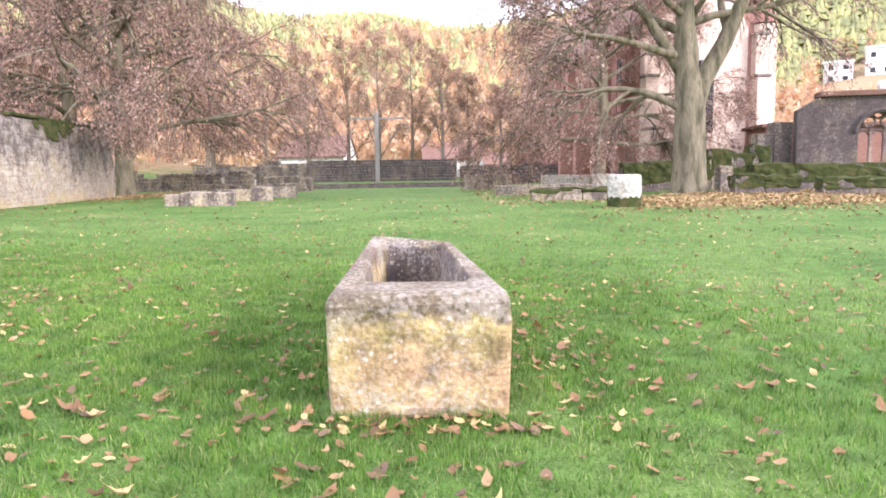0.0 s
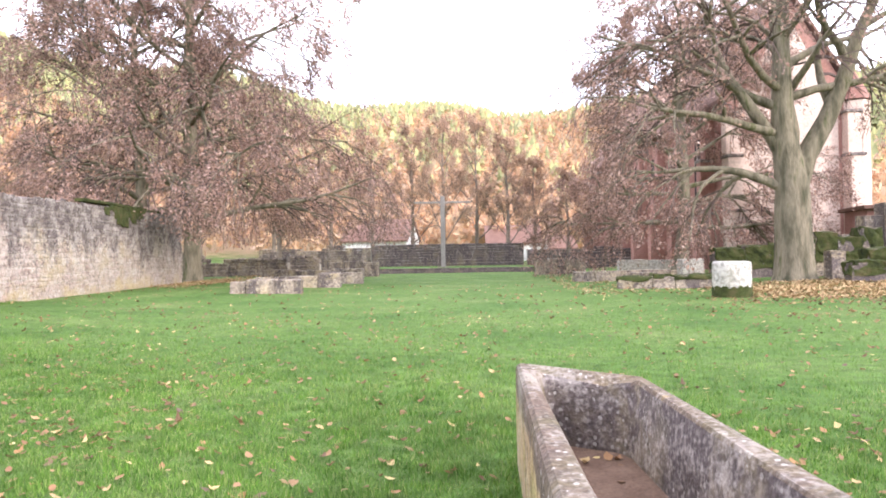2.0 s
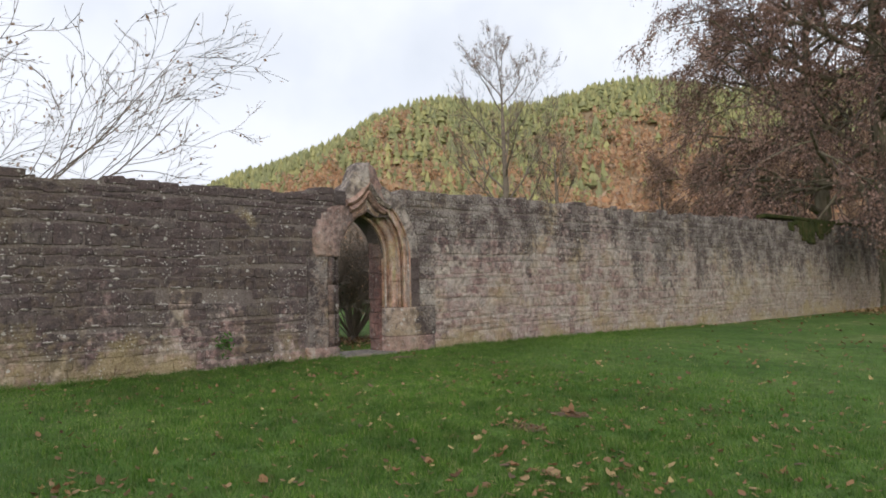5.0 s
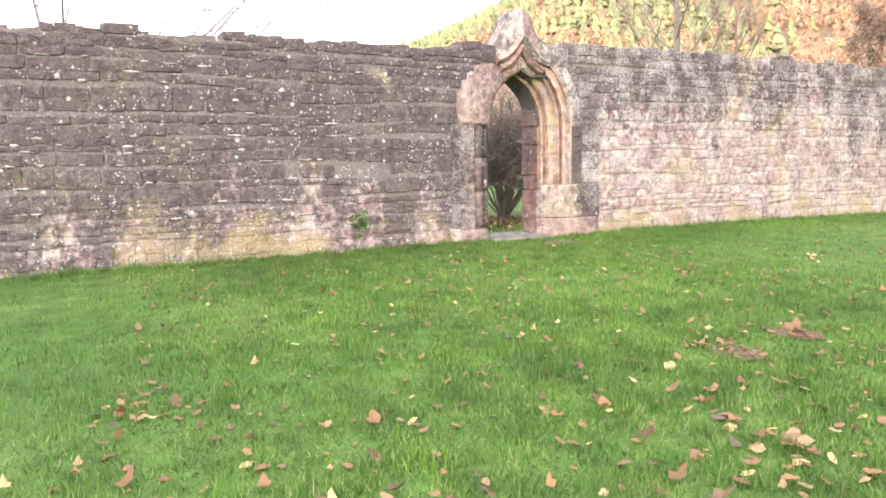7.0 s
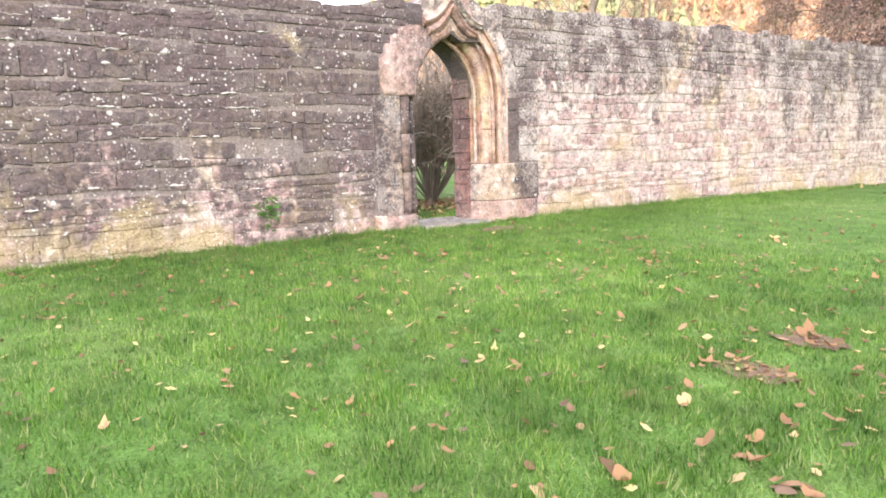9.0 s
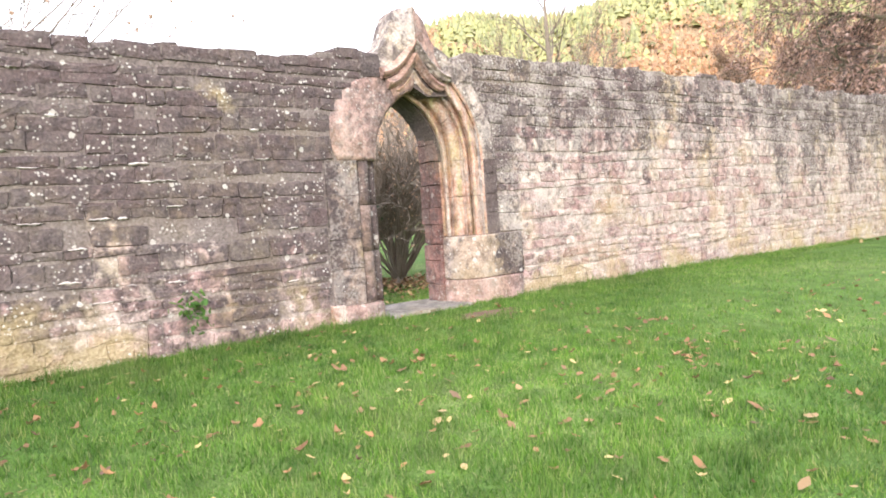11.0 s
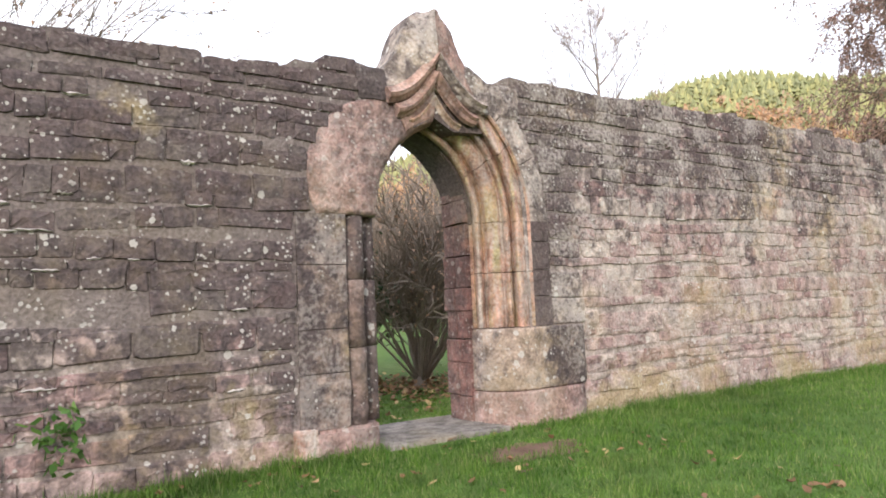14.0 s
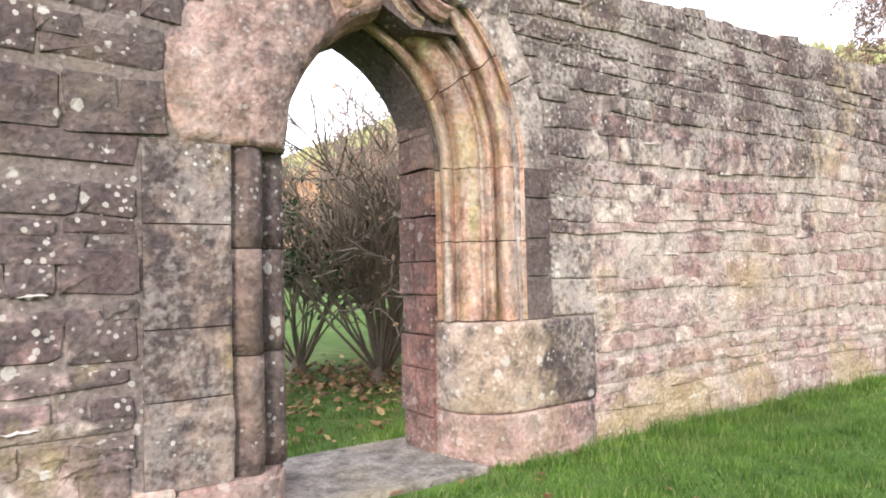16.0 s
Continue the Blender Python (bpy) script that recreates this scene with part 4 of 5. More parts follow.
for z, rr in ((-0.1, 0.66), (0.1, 0.65), (0.7, 0.655), (1.18, 0.66), (1.25, 0.63), (1.27, 0.56), (1.2, 0.2)):
    rings.append([bm.verts.new(((rr + 0.015 * noise.noise((math.cos(a) * 3, math.sin(a) * 3, z * 3))) * math.cos(a), rr * math.sin(a), z + 0.02 * noise.noise((math.cos(a) * 2, math.sin(a) * 2, 5)))) for a in [2 * math.pi * k / 28 for k in range(28)]])
for a, b in zip(rings, rings[1:]):
    for i in range(28):
        bm.faces.new((a[i], a[(i + 1) % 28], b[(i + 1) % 28], b[i]))
bm.faces.new(rings[0])
bm.faces.new(rings[-1])
drum_root = thing("column_drum", pose(7.25, 27.2, 0.0), "pale round column drum standing on the lawn", "column drum")
part("drum_body", bm, M_DRUM, drum_root, "", True)
bm = bmesh.new()
lo, hi, ti = [], [], []
for k in range(96):
    a = 2 * math.pi * k / 96
    h = 0.36 + 0.14 * noise.noise((math.cos(a) * 3, math.sin(a) * 3, 1)) + 0.07 * noise.noise((math.cos(a) * 9, math.sin(a) * 9, 1))
    lo.append(bm.verts.new((0.675 * math.cos(a), 0.675 * math.sin(a), -0.05)))
    hi.append(bm.verts.new((0.672 * math.cos(a), 0.672 * math.sin(a), h)))
    ti.append(bm.verts.new((0.64 * math.cos(a), 0.64 * math.sin(a), h + 0.02)))
for k in range(96):
    j = (k + 1) % 96
    bm.faces.new((lo[k], lo[j], hi[j], hi[k]))
    bm.faces.new((hi[k], hi[j], ti[j], ti[k]))
part("algae_skirt", bm, M_MOSS, drum_root, "green algae round the foot")

# ---- terrace, steps, cross, far walls ----
NAVE = -5.2
terrace = thing("terrace", pose(-6.3, 66.0, 0, 0, 0, -NAVE), "raised grass terrace with two long stone steps", "terrace", kind="structure")
part("step", box_bm(-8.5, 8.7, 0, 0.6, -0.3, 0.22, 0.03, 0.02, rng, 4), M_DARKRUIN, terrace)
part("step", box_bm(-8.4, 8.6, 0.55, 1.2, -0.3, 0.44, 0.03, 0.02, rng, 4), M_DARKRUIN, terrace)
part("turf", box_bm(-9, 9.5, 1.1, 14, -0.3, 0.46, 0.02, 0.02, rng, 6), M_LAWN, terrace, "mown green turf")
cross = thing("standing_cross", pose(-6.5, 69.5, 0.4, 0, 0, -NAVE), "tall slender grey timber cross on the terrace", "cross")
part("shaft", box_bm(-0.22, 0.22, -0.18, 0.18, -0.3, 7.1, 0.05), M_METAL, cross)
part("arm", box_bm(-2.8, -0.22, -0.09, 0.09, 6.4, 6.58, 0.03), M_METAL, cross)
part("arm", box_bm(0.22, 2.8, -0.09, 0.09, 6.4, 6.58, 0.03), M_METAL, cross)
part("foot_block", box_bm(-0.6, 0.6, -0.5, 0.5, -0.2, 0.14, 0.04), M_RUIN, cross)
rubble_wall("wall_far_middle", -15.3, 78.0, -NAVE * 0, 17.0, 3.0, 0.8, M_DARKRUIN, "dark ruined wall closing the terrace", 5)
rubble_wall("wall_far_left", -28.5, 78.6, 0, 13.0, 2.9, 0.8, M_RUIN, "pale ruined rubble wall with broken top", 6, 0.7)
rubble_wall("wall_far_right", 2.0, 76.0, 0, 11.0, 2.4, 0.8, M_DARKRUIN, "dark low ruined wall beside the church", 7)
rubble_wall("wall_ruin_left", -33.0, 56.0, 0, 15.0, 2.1, 0.8, M_RUIN, "broken rubble wall under the lindens", 9, 0.9)
rubble_wall("wall_left_end", -26.0, 62.0, 0, 9.0, 1.8, 0.8, M_RUIN, "crumbling rubble wall under the trees", 8, 0.8)

# ---- mossy walls under the big tree ----
G2 = "mossy walls beside the linden"
block_run("mossy_wall", 10.2, 39.0, 5, [(1.5, 0.9, 1.7), (1.6, 0.9, 1.8), (1.3, 0.9, 1.9)], M_DARKRUIN, "dark ruined wall thick with moss", "wall", G2, True, 31)
block_run("mossy_wall", 14.0, 33.0, -4, [(1.4, 0.8, 0.9), (1.6, 0.8, 0.85)], M_DARKRUIN, "dark ruined wall thick with moss", "wall", G2, True, 32)
block_run("mossy_wall", 16.2, 36.0, -6, [(2.0, 1.0, 1.4), (2.2, 1.0, 1.35), (2.4, 1.0, 1.35), (3.0, 1.0, 1.3)], M_DARKRUIN, "dark ruined wall thick with moss", "wall", G2, True, 33)
block_run("mossy_wall", 17.4, 31.6, -8, [(2.0, 0.9, 0.75), (2.3, 0.9, 0.7), (2.4, 0.9, 0.7)], M_DARKRUIN, "low mossy wall with fallen leaves", "wall", G2, True, 34)
block_run("squared_stone", 13.9, 34.6, 10, [(0.7, 0.6, 1.35)], M_RUIN, "upright squared stone beside the tree", "stone", seed=35)
block_run("rubble_heap", 14.4, 39.5, 0, [(0.9, 1.2, 1.9), (1.1, 1.2, 2.3), (1.2, 1.2, 2.0), (1.0, 1.2, 2.5)], M_RUIN, "broken rubble masonry topped with plants", "rubble", "", True, 36)
block_run("rubble_heap", 17.6, 41.5, 0, [(1.2, 1.0, 2.2), (1.0, 1.0, 3.2), (1.1, 1.0, 3.9)], M_RUIN, "broken stump of a ruined wall", "rubble", seed=37)

# ---- ruin with tracery window ----


def pointed(w, spring, n=8, rise=1.15):
    """Half width w, arch springing at that height: the outline of a pointed opening above it, from right to left."""
    c = (w * w * (rise * rise - 1)) / (2 * w)
    rr = w + c
    t1 = math.acos(c / rr)
    right = [(rr * math.cos(t1 * k / n) - c, spring + rr * math.sin(t1 * k / n)) for k in range(n + 1)]
    return right + [(-x, z) for x, z in right[-2::-1]]


def ruin_window():
    root = thing("ruined_cloister_wall", pose(20.6, 40.0, 0.2, 0, 0, -14), "dark ruined wall with a traceried pointed window", "ruin")
    w, sill, spring = 1.1, 1.0, 3.0
    arch = pointed(w, spring)
    cx = 4.3
    bm = bmesh.new()
    for y in (0.0, 0.9):
        pts_l = [(0, 0), (0, 4.5), (1.2, 5.2), (cx, 5.3)] + [(cx + x, z) for x, z in arch[len(arch) // 2:]] + [(cx - w, sill), (cx - w, 0)]
        pts_r = [(cx, 5.3), (8, 5.34), (14, 5.36), (14, 0), (cx + w, 0), (cx + w, sill)] + [(cx + x, z) for x, z in arch[:len(arch) // 2 + 1]]
        pts_b = [(cx - w, 0), (cx - w, sill), (cx + w, sill), (cx + w, 0)]
        for pts in (pts_l, pts_r, pts_b):
            bm.faces.new([bm.verts.new((x, y, z)) for x, z in pts])
    loop = [(cx - w, sill), (cx + w, sill)] + [(cx + x, z) for x, z in arch]
    for ln in (loop, [(0, 0), (0, 4.5), (1.2, 5.2), (cx, 5.3), (8, 5.34), (14, 5.36), (14, 0)]):
        for (a, b), (c, d) in zip(ln, ln[1:] + ln[:1]):
            bm.faces.new([bm.verts.new(p) for p in ((a, 0, b), (a, 0.9, b), (c, 0.9, d), (c, 0, d))])
    bmesh.ops.remove_doubles(bm, verts=bm.verts[:], dist=0.001)
    part("masonry", bm, M_DARKRUIN, root)
    hood = [(cx + x * 1.16, z * 1.0 + 0.12) for x, z in arch]
    part("hood_mould", bar(hood, 0.12, -0.06), M_DARKRUIN, root)
    for dx in (-0.36, 0.36):
        part("mullion", box_bm(cx + dx - 0.08, cx + dx + 0.08, 0.3, 0.55, sill, spring + 0.4, 0.03), M_PINK, root)
    for dx in (-0.73, 0.0, 0.73):
        part("tracery_rib", bar([(cx + dx + x, z) for x, z in pointed(0.33, spring - 0.1, 5)], 0.07, 0.42), M_PINK, root)
    for dx, dz in ((-0.45, 0.75), (0.45, 0.75), (0, 1.25)):
        part("tracery_rib", bar([(cx + dx + 0.3 * math.cos(q), spring + dz + 0.3 * math.sin(q)) for q in [2 * math.pi * k / 12 for k in range(13)]], 0.06, 0.42), M_PINK, root)
    part("roof_edge", box_bm(1.1, 14.2, -0.25, 1.2, 5.2, 5.5, 0.04), M_ROOF, root, "dark tiled coping")
    part("coping_ball", box_bm(4.2, 4.9, 0.2, 0.8, 5.48, 6.05, 0.25), M_WHITE, root, "pale stone ball")
    return root


ruin_window()
bl = thing("low_outbuilding", pose(22.0, 47.0, 0.2, 0, 0, -8), "low pink wall of an outbuilding behind the ruin", "building")
part("wall_body", box_bm(0, 9, 0, 4, -0.3, 3.9, 0.03), M_CHURCH, bl)
part("roof", box_bm(-0.3, 9.3, -0.4, 4.4, 3.9, 4.15, 0.05), M_ROOF, bl)

# ---- church ----


def church():
    root = thing("chapel", pose(15.6, 54.0, 0.2, 0, 0, 5.2), "tall red sandstone chapel with buttresses and a sunlit gable", "church")
    W, L, E, P = 9.6, 43.0, 12.6, 20.5
    bm = bmesh.new()
    gable = [(0, -0.5), (W, -0.5), (W, E), (W / 2, P), (0, E)]
    a = [bm.verts.new((x, 0, z)) for x, z in gable]
    b = [bm.verts.new((x, L, z)) for x, z in gable]
    bm.faces.new(a)
    bm.faces.new(b[::-1])
    for i in range(5):
        bm.faces.new((a[i], b[i], b[(i + 1) % 5], a[(i + 1) % 5]))
    part("nave_wall", bm, M_CHURCH, root)
    # thin pale sheet over the gable, sunlight painted into it
    part("gable_sunlit", extrude_outline([(1.1, 0.5), (W - 1.1, 0.5), (W - 1.1, E - 0.6), (W / 2, P - 1.5), (1.1, E - 0.6)], -0.06, 0.1), M_SUNLIT, root, "pale pink gable front with sunlight put into its colour")
    for sd in (0, 1):
        x0, x1 = (-0.5, W / 2) if sd == 0 else (W / 2, W + 0.5)
        za, zb = (E - 0.4, P + 0.25) if sd == 0 else (P + 0.25, E - 0.4)
        part("roof_slope", extrude_outline([(x0, za), (x1, zb), (x1, zb + 0.3), (x0, za + 0.3)], -0.35, L + 0.3), M_ROOF, root)

    def buttress(x, y, along):
        for k, (d, z0, z1) in enumerate(((1.5, -0.5, 4.2), (1.1, 4.2, 8.2), (0.75, 8.2, 11.4))):
            if along == "x":
                bb = box_bm(x - d, x + 0.1, y - 0.45, y + 0.45, z0, z1, 0.03)
            else:
                bb = box_bm(x - 0.5, x + 0.5, y - d, y + 0.1, z0, z1, 0.03)
            # front buttresses take the sunlit colour, side ones the plain red
            bp = part("buttress_stage", bb, M_CHURCH if along == "x" else M_SUNLIT, root)
            if along == "x":
                part("weathering", box_bm(x - d - 0.12, x + 0.1, y - 0.52, y + 0.52, z1 - 0.02, z1 + 0.22, 0.05), M_PALE, bp, "pale sloped capstone")
            else:
                part("weathering", box_bm(x - 0.6, x + 0.6, y - d - 0.1, y + 0.1, z1 - 0.02, z1 + 0.22, 0.05), M_PALE, bp, "pale sloped capstone")
    for k in range(8):
        buttress(0, 2.0 + 5.6 * k, "x")
    buttress(0.4, 0, "y")
    buttress(W - 0.3, 0, "y")
    for k in range(7):
        y = 4.8 + 5.6 * k
        win = part("window", box_bm(-0.06, 0.2, y - 0.75, y + 0.75, 4.5, 9.5, 0.02), M_GLASS, root, "tall dark lancet window")
        part("window_head", box_bm(-0.1, 0.2, y - 0.5, y + 0.5, 9.45, 10.4, 0.3), M_GLASS, win)
        part("window_mullion", box_bm(-0.12, 0.0, y - 0.07, y + 0.07, 4.5, 9.9, 0.02), M_PALE, win)
    # corner turret
    tb = bmesh.new()
    bmesh.ops.create_cone(tb, cap_ends=True, segments=8, radius1=1.0, radius2=1.0, depth=12.6, matrix=Matrix.Translation((W + 0.3, 0.2, 6.0)))
    tur = part("turret", tb, M_SUNLIT, root, "octagonal corner turret, coloured pale as sunlit")
    tb = bmesh.new()
    bmesh.ops.create_cone(tb, cap_ends=True, segments=8, radius1=1.15, radius2=0.05, depth=2.2, matrix=Matrix.Translation((W + 0.3, 0.2, 13.5)))
    part("turret_cap", tb, M_CHURCH, tur)
    # round-headed windows of the gable
    g = part("gable_window", extrude_outline([(W / 2 - 1.0, 4.0), (W / 2 + 1.0, 4.0)] + [(W / 2 + x, z) for x, z in pointed(1.0, 8.5)], -0.1, 0.1), M_GLASS, root, "tall pointed gable window")
    part("window_mullion", box_bm(W / 2 - 0.1, W / 2 + 0.1, -0.18, 0.1, 4.0, 9.6, 0.02), M_PALE, g)
    part("doorway", extrude_outline([(W / 2 - 0.8, 0), (W / 2 + 0.8, 0)] + [(W / 2 + x, z) for x, z in pointed(0.8, 2.0)], -0.1, 0.1), M_GLASS, root, "dark pointed doorway")
    return root


church()

# ---- far houses ----


def house(x, y, rz, w, d, e, p, floors, mat, label, name="house"):
    z = float(ground_z(x, y))
    root = thing(name, pose(x, y, z - 0.5, 0, 0, rz), label, "building")
    bm = bmesh.new()
    gable = [(0, -3), (d, -3), (d, e), (d / 2, p), (0, e)]
    a = [bm.verts.new((0, yy, zz)) for yy, zz in gable]
    b = [bm.verts.new((w, yy, zz)) for yy, zz in gable]
    bm.faces.new(a)
    bm.faces.new(b[::-1])
    for i in range(5):
        bm.faces.new((a[i], b[i], b[(i + 1) % 5], a[(i + 1) % 5]))
    part("wall", bm, mat, root)
    for ya, yb, za, zb in ((-0.4, d / 2, e - 0.3, p), (d / 2, d + 0.4, p, e - 0.3)):
        bm = bmesh.new()
        q = [(-0.3, ya, za), (w + 0.3, ya, za), (w + 0.3, yb, zb), (-0.3, yb, zb)]
        lo = [bm.verts.new(c) for c in q]
        hi = [bm.verts.new((c[0], c[1], c[2] + 0.25)) for c in q]
        bm.faces.new(lo)
        bm.faces.new(hi[::-1])
        for i in range(4):
            bm.faces.new((lo[i], hi[i], hi[(i + 1) % 4], lo[(i + 1) % 4]))
        part("roof", bm, M_ROOF if p - e > 1 else M_WHITE, root)
    n = max(2, int(w / 3))
    for fl in range(floors):
        for i in range(n):
            xx = w * (i + 0.5) / n
            zz = (fl + 0.45) * e / floors
            wdw = part("window", box_bm(xx - 0.6, xx + 0.6, -0.05, 0.1, zz - 0.5, zz + 0.8, 0.02), M_GLASS, root)
            part("window_sill", box_bm(xx - 0.7, xx + 0.7, -0.15, 0.1, zz - 0.62, zz - 0.5, 0.02), M_WHITE, wdw)
    return root


house(-27, 114, -6, 11, 9, 4.0, 7.4, 1, M_WHITE, "white house with red-brown roof beyond the trees")
house(-3, 116, 4, 9, 8, 3.6, 6.4, 1, M_WHITE, "small white house behind the far wall")
house(7, 110, 8, 4, 5, 2.8, 4.6, 1, M_WHITE, "small white house behind the far wall")
for k, (bx, by, bw, be) in enumerate(((114, 187, 10, 8), (127, 182, 10, 14), (139, 178, 14, 12), (105, 191, 7, 6))):
    house(bx, by, -30, bw, 8, be, be + 0.6, max(2, int(be / 3)), M_WHITE, "white flat-roofed apartment block on the wooded slope", "apartment_block")

# ---- trees ----


class Growth:
    def __init__(self, seed):
        self.r = random.Random(seed)
        self.tubes = []
        self.tips = []


def unit_random(r):
    return Vector((r.gauss(0, 1), r.gauss(0, 1), r.gauss(0, 1))).normalized()


def grow(g, p, d, length, radius, level, cfg):
    """Grow one limb and its side limbs; cfg: per level (children, length ratio, spread, lift, wander)."""
    r = g.r
    children, ratio, spread, lift, wander = cfg[level]
    n = 6 if level < 2 else 4
    pts, rads = [p.copy()], [radius]
    q, v = p.copy(), d.copy()
    for i in range(n):
        v = (v + unit_random(r) * wander + Vector((0, 0, lift))).normalized()
        q = q + v * length / n
        pts.append(q.copy())
        rads.append(max(radius * (1 - 0.8 * (i + 1) / n), 0.008))
    g.tubes.append((level, pts, rads))
    if level == len(cfg) - 1:
        g.tips.append((pts, v))
        return
    for c in range(children):
        t = r.uniform(0.25, 1.0) if level else r.uniform(0.3, 1.0)
        i = min(int(t * n), n - 1)
        base = pts[i].lerp(pts[i + 1], t * n - i)
        axis = (pts[i + 1] - pts[i]).normalized()
        side = unit_random(r)
        side = (side - axis * side.dot(axis)).normalized()
        nd = (axis * math.cos(spread) + side * math.sin(spread) * r.uniform(0.7, 1.2)).normalized()
        grow(g, base, nd, length * ratio * r.uniform(0.7, 1.2) * (1.15 - 0.4 * t), max(rads[i] * 0.6, 0.01), level + 1, cfg)


def tubes_mesh(tubes, sides_by_level):
    v, f = [], []
    for level, pts, rads in tubes:
        ns = sides_by_level[min(level, len(sides_by_level) - 1)]
        n0 = len(v)
        for i, (p, rr) in enumerate(zip(pts, rads)):
            a, b = pts[max(i - 1, 0)], pts[min(i + 1, len(pts) - 1)]
            t = (b - a).normalized()
            x = t.cross(Vector((0.31, 0.95, 0.1))).normalized()
            y = t.cross(x)
            for k in range(ns):
                q = 2 * math.pi * k / ns
                v.append(tuple(p + x * rr * math.cos(q) + y * rr * math.sin(q)))
        for i in range(len(pts) - 1):
            for k in range(ns):
                a, b = n0 + i * ns + k, n0 + i * ns + (k + 1) % ns
                f.append((a, b, b + ns, a + ns))
    return v, f


def leaf_cloud(g, per_tip, size, spread):
    """Small folded leaves strewn along the twigs."""
    r = g.r
    v, f = [], []
    for pts, d in g.tips:
        for _ in range(per_tip):
            t = r.random() * (len(pts) - 1)
            i = min(int(t), len(pts) - 2)
            c = pts[i].lerp(pts[i + 1], t - i) + unit_random(r) * spread * r.random()
            a, s = unit_random(r), size * r.uniform(0.6, 1.3)
            b = a.cross(unit_random(r)).normalized()
            n0 = len(v)
            v += [tuple(c - a * s), tuple(c + b * s * 0.6), tuple(c + a * s), tuple(c - b * s * 0.6 + Vector((0, 0, s * 0.3)))]
            f.append((n0, n0 + 1, n0 + 2, n0 + 3))
    return v, f


def make_tree(name, x, y, label, trunk_pts, trunk_rads, limbs, cfg, seed, leaf=None, bark=None, twig=None, zoff=0.0, drop=None):
    """A tree with a trunk along trunk_pts; limbs: start fraction, direction, length, radius."""
    g = Growth(seed)
    root = thing(name, pose(x, y, float(ground_z(x, y)) - 0.05 + zoff), label, "tree")
    tp = [Vector(p) for p in trunk_pts]
    g.tubes.append((-1, tp, list(trunk_rads)))
    n = len(tp) - 1
    for t, d, ln, rr in limbs:
        i = min(int(t * n), n - 1)
        grow(g, tp[i].lerp(tp[i + 1], t * n - i), Vector(d).normalized(), ln, rr, 0, cfg)
    last = len(cfg) - 1
    if drop:
        g.tips = [tp2 for tp2 in g.tips if drop(tp2[0][-1])]
    v, f = tubes_mesh([(0, *tb[1:]) for tb in g.tubes if tb[0] == -1], [16])
    v = [tuple(Vector(p) * 1.0 + noise.noise_vector(Vector(p) * 1.3) * 0.06) for p in v]
    link_mesh("trunk", v, f, bark or M_BARK, root, smooth=True)
    group = []
    for tb in [tb for tb in g.tubes if 0 <= tb[0] < min(2, last)] + [(0, None, None)]:
        if tb[0] == 0 and group:
            v, f = tubes_mesh(group, [9, 6])
            link_mesh("limb", v, f, bark or M_BARK, root, smooth=True)
            group = []
        group.append(tb)
    v, f = tubes_mesh([tb for tb in g.tubes if tb[0] >= min(2, last) and (not drop or drop(tb[1][-1]))], [3])
    tagged(link_mesh("twig_growth", v, f, twig or M_TWIG, root), kind="stuff")
    if leaf:
        mat, per, size, spr = leaf
        v, f = leaf_cloud(g, per, size, spr)
        tagged(link_mesh("crown", v, f, mat, root), kind="stuff")
    return root


def ring_limbs(r, count, t0, t1, len0, len1, up0, up1, rad):
    out = []
    for k in range(count):
        t = k / max(count - 1, 1)
        a = k * 2.4 + r.uniform(-0.4, 0.4)
        up = up0 + (up1 - up0) * t
        out.append((t0 + (t1 - t0) * t, (math.cos(a), math.sin(a), up), len0 + (len1 - len0) * t, rad * (1 - 0.5 * t)))
    return out


rt = random.Random(3)
WEEP = [(9, 0.52, 0.8, 0.0, 0.16), (8, 0.55, 0.75, -0.16, 0.2), (6, 0.55, 0.6, -0.22, 0.22), (0, 0, 0, -0.2, 0.2)]


def clear_stem(q):
    """Whether a twig ends clear of the open space about the foot of the trunk."""
    return q.z > 6.0 or (q.z > 2.0 and math.hypot(q.x, q.y) > 3.2)


# great copper-brown lindens by the end of the wall
make_tree("linden_tree", -20.9, 45.2, "broad linden with drooping brown leaves at the wall's end", [(0, 0, 0), (0.05, 0, 1), (0.1, 0, 5), (-0.1, 0.1, 11), (0.1, 0, 18), (0, 0, 24)], [0.75, 0.55, 0.48, 0.42, 0.28, 0.08],
          ring_limbs(rt, 30, 0.36, 0.98, 11.5, 8.5, 0.12, 0.7, 0.24), WEEP, 21, (M_LEAF, 8, 0.08, 0.45), drop=clear_stem)
make_tree("linden_tree", -25.6, 47.5, "second brown linden standing behind the wall", [(0, 0, 0), (0.05, 0, 1), (0.2, 0, 5), (0.0, 0.1, 10), (-0.3, 0, 15), (-0.3, 0, 19)], [0.7, 0.55, 0.45, 0.38, 0.25, 0.08],
          ring_limbs(rt, 22, 0.36, 0.98, 10.5, 5.0, 0.1, 0.9, 0.22), WEEP, 22, (M_LEAF, 8, 0.08, 0.45), drop=clear_stem)
# linden at the lawn's edge with a forked trunk
R_CFG = [(8, 0.55, 0.7, -0.03, 0.2), (7, 0.55, 0.8, -0.12, 0.22), (5, 0.6, 0.6, -0.2, 0.22), (0, 0, 0, -0.15, 0.2)]
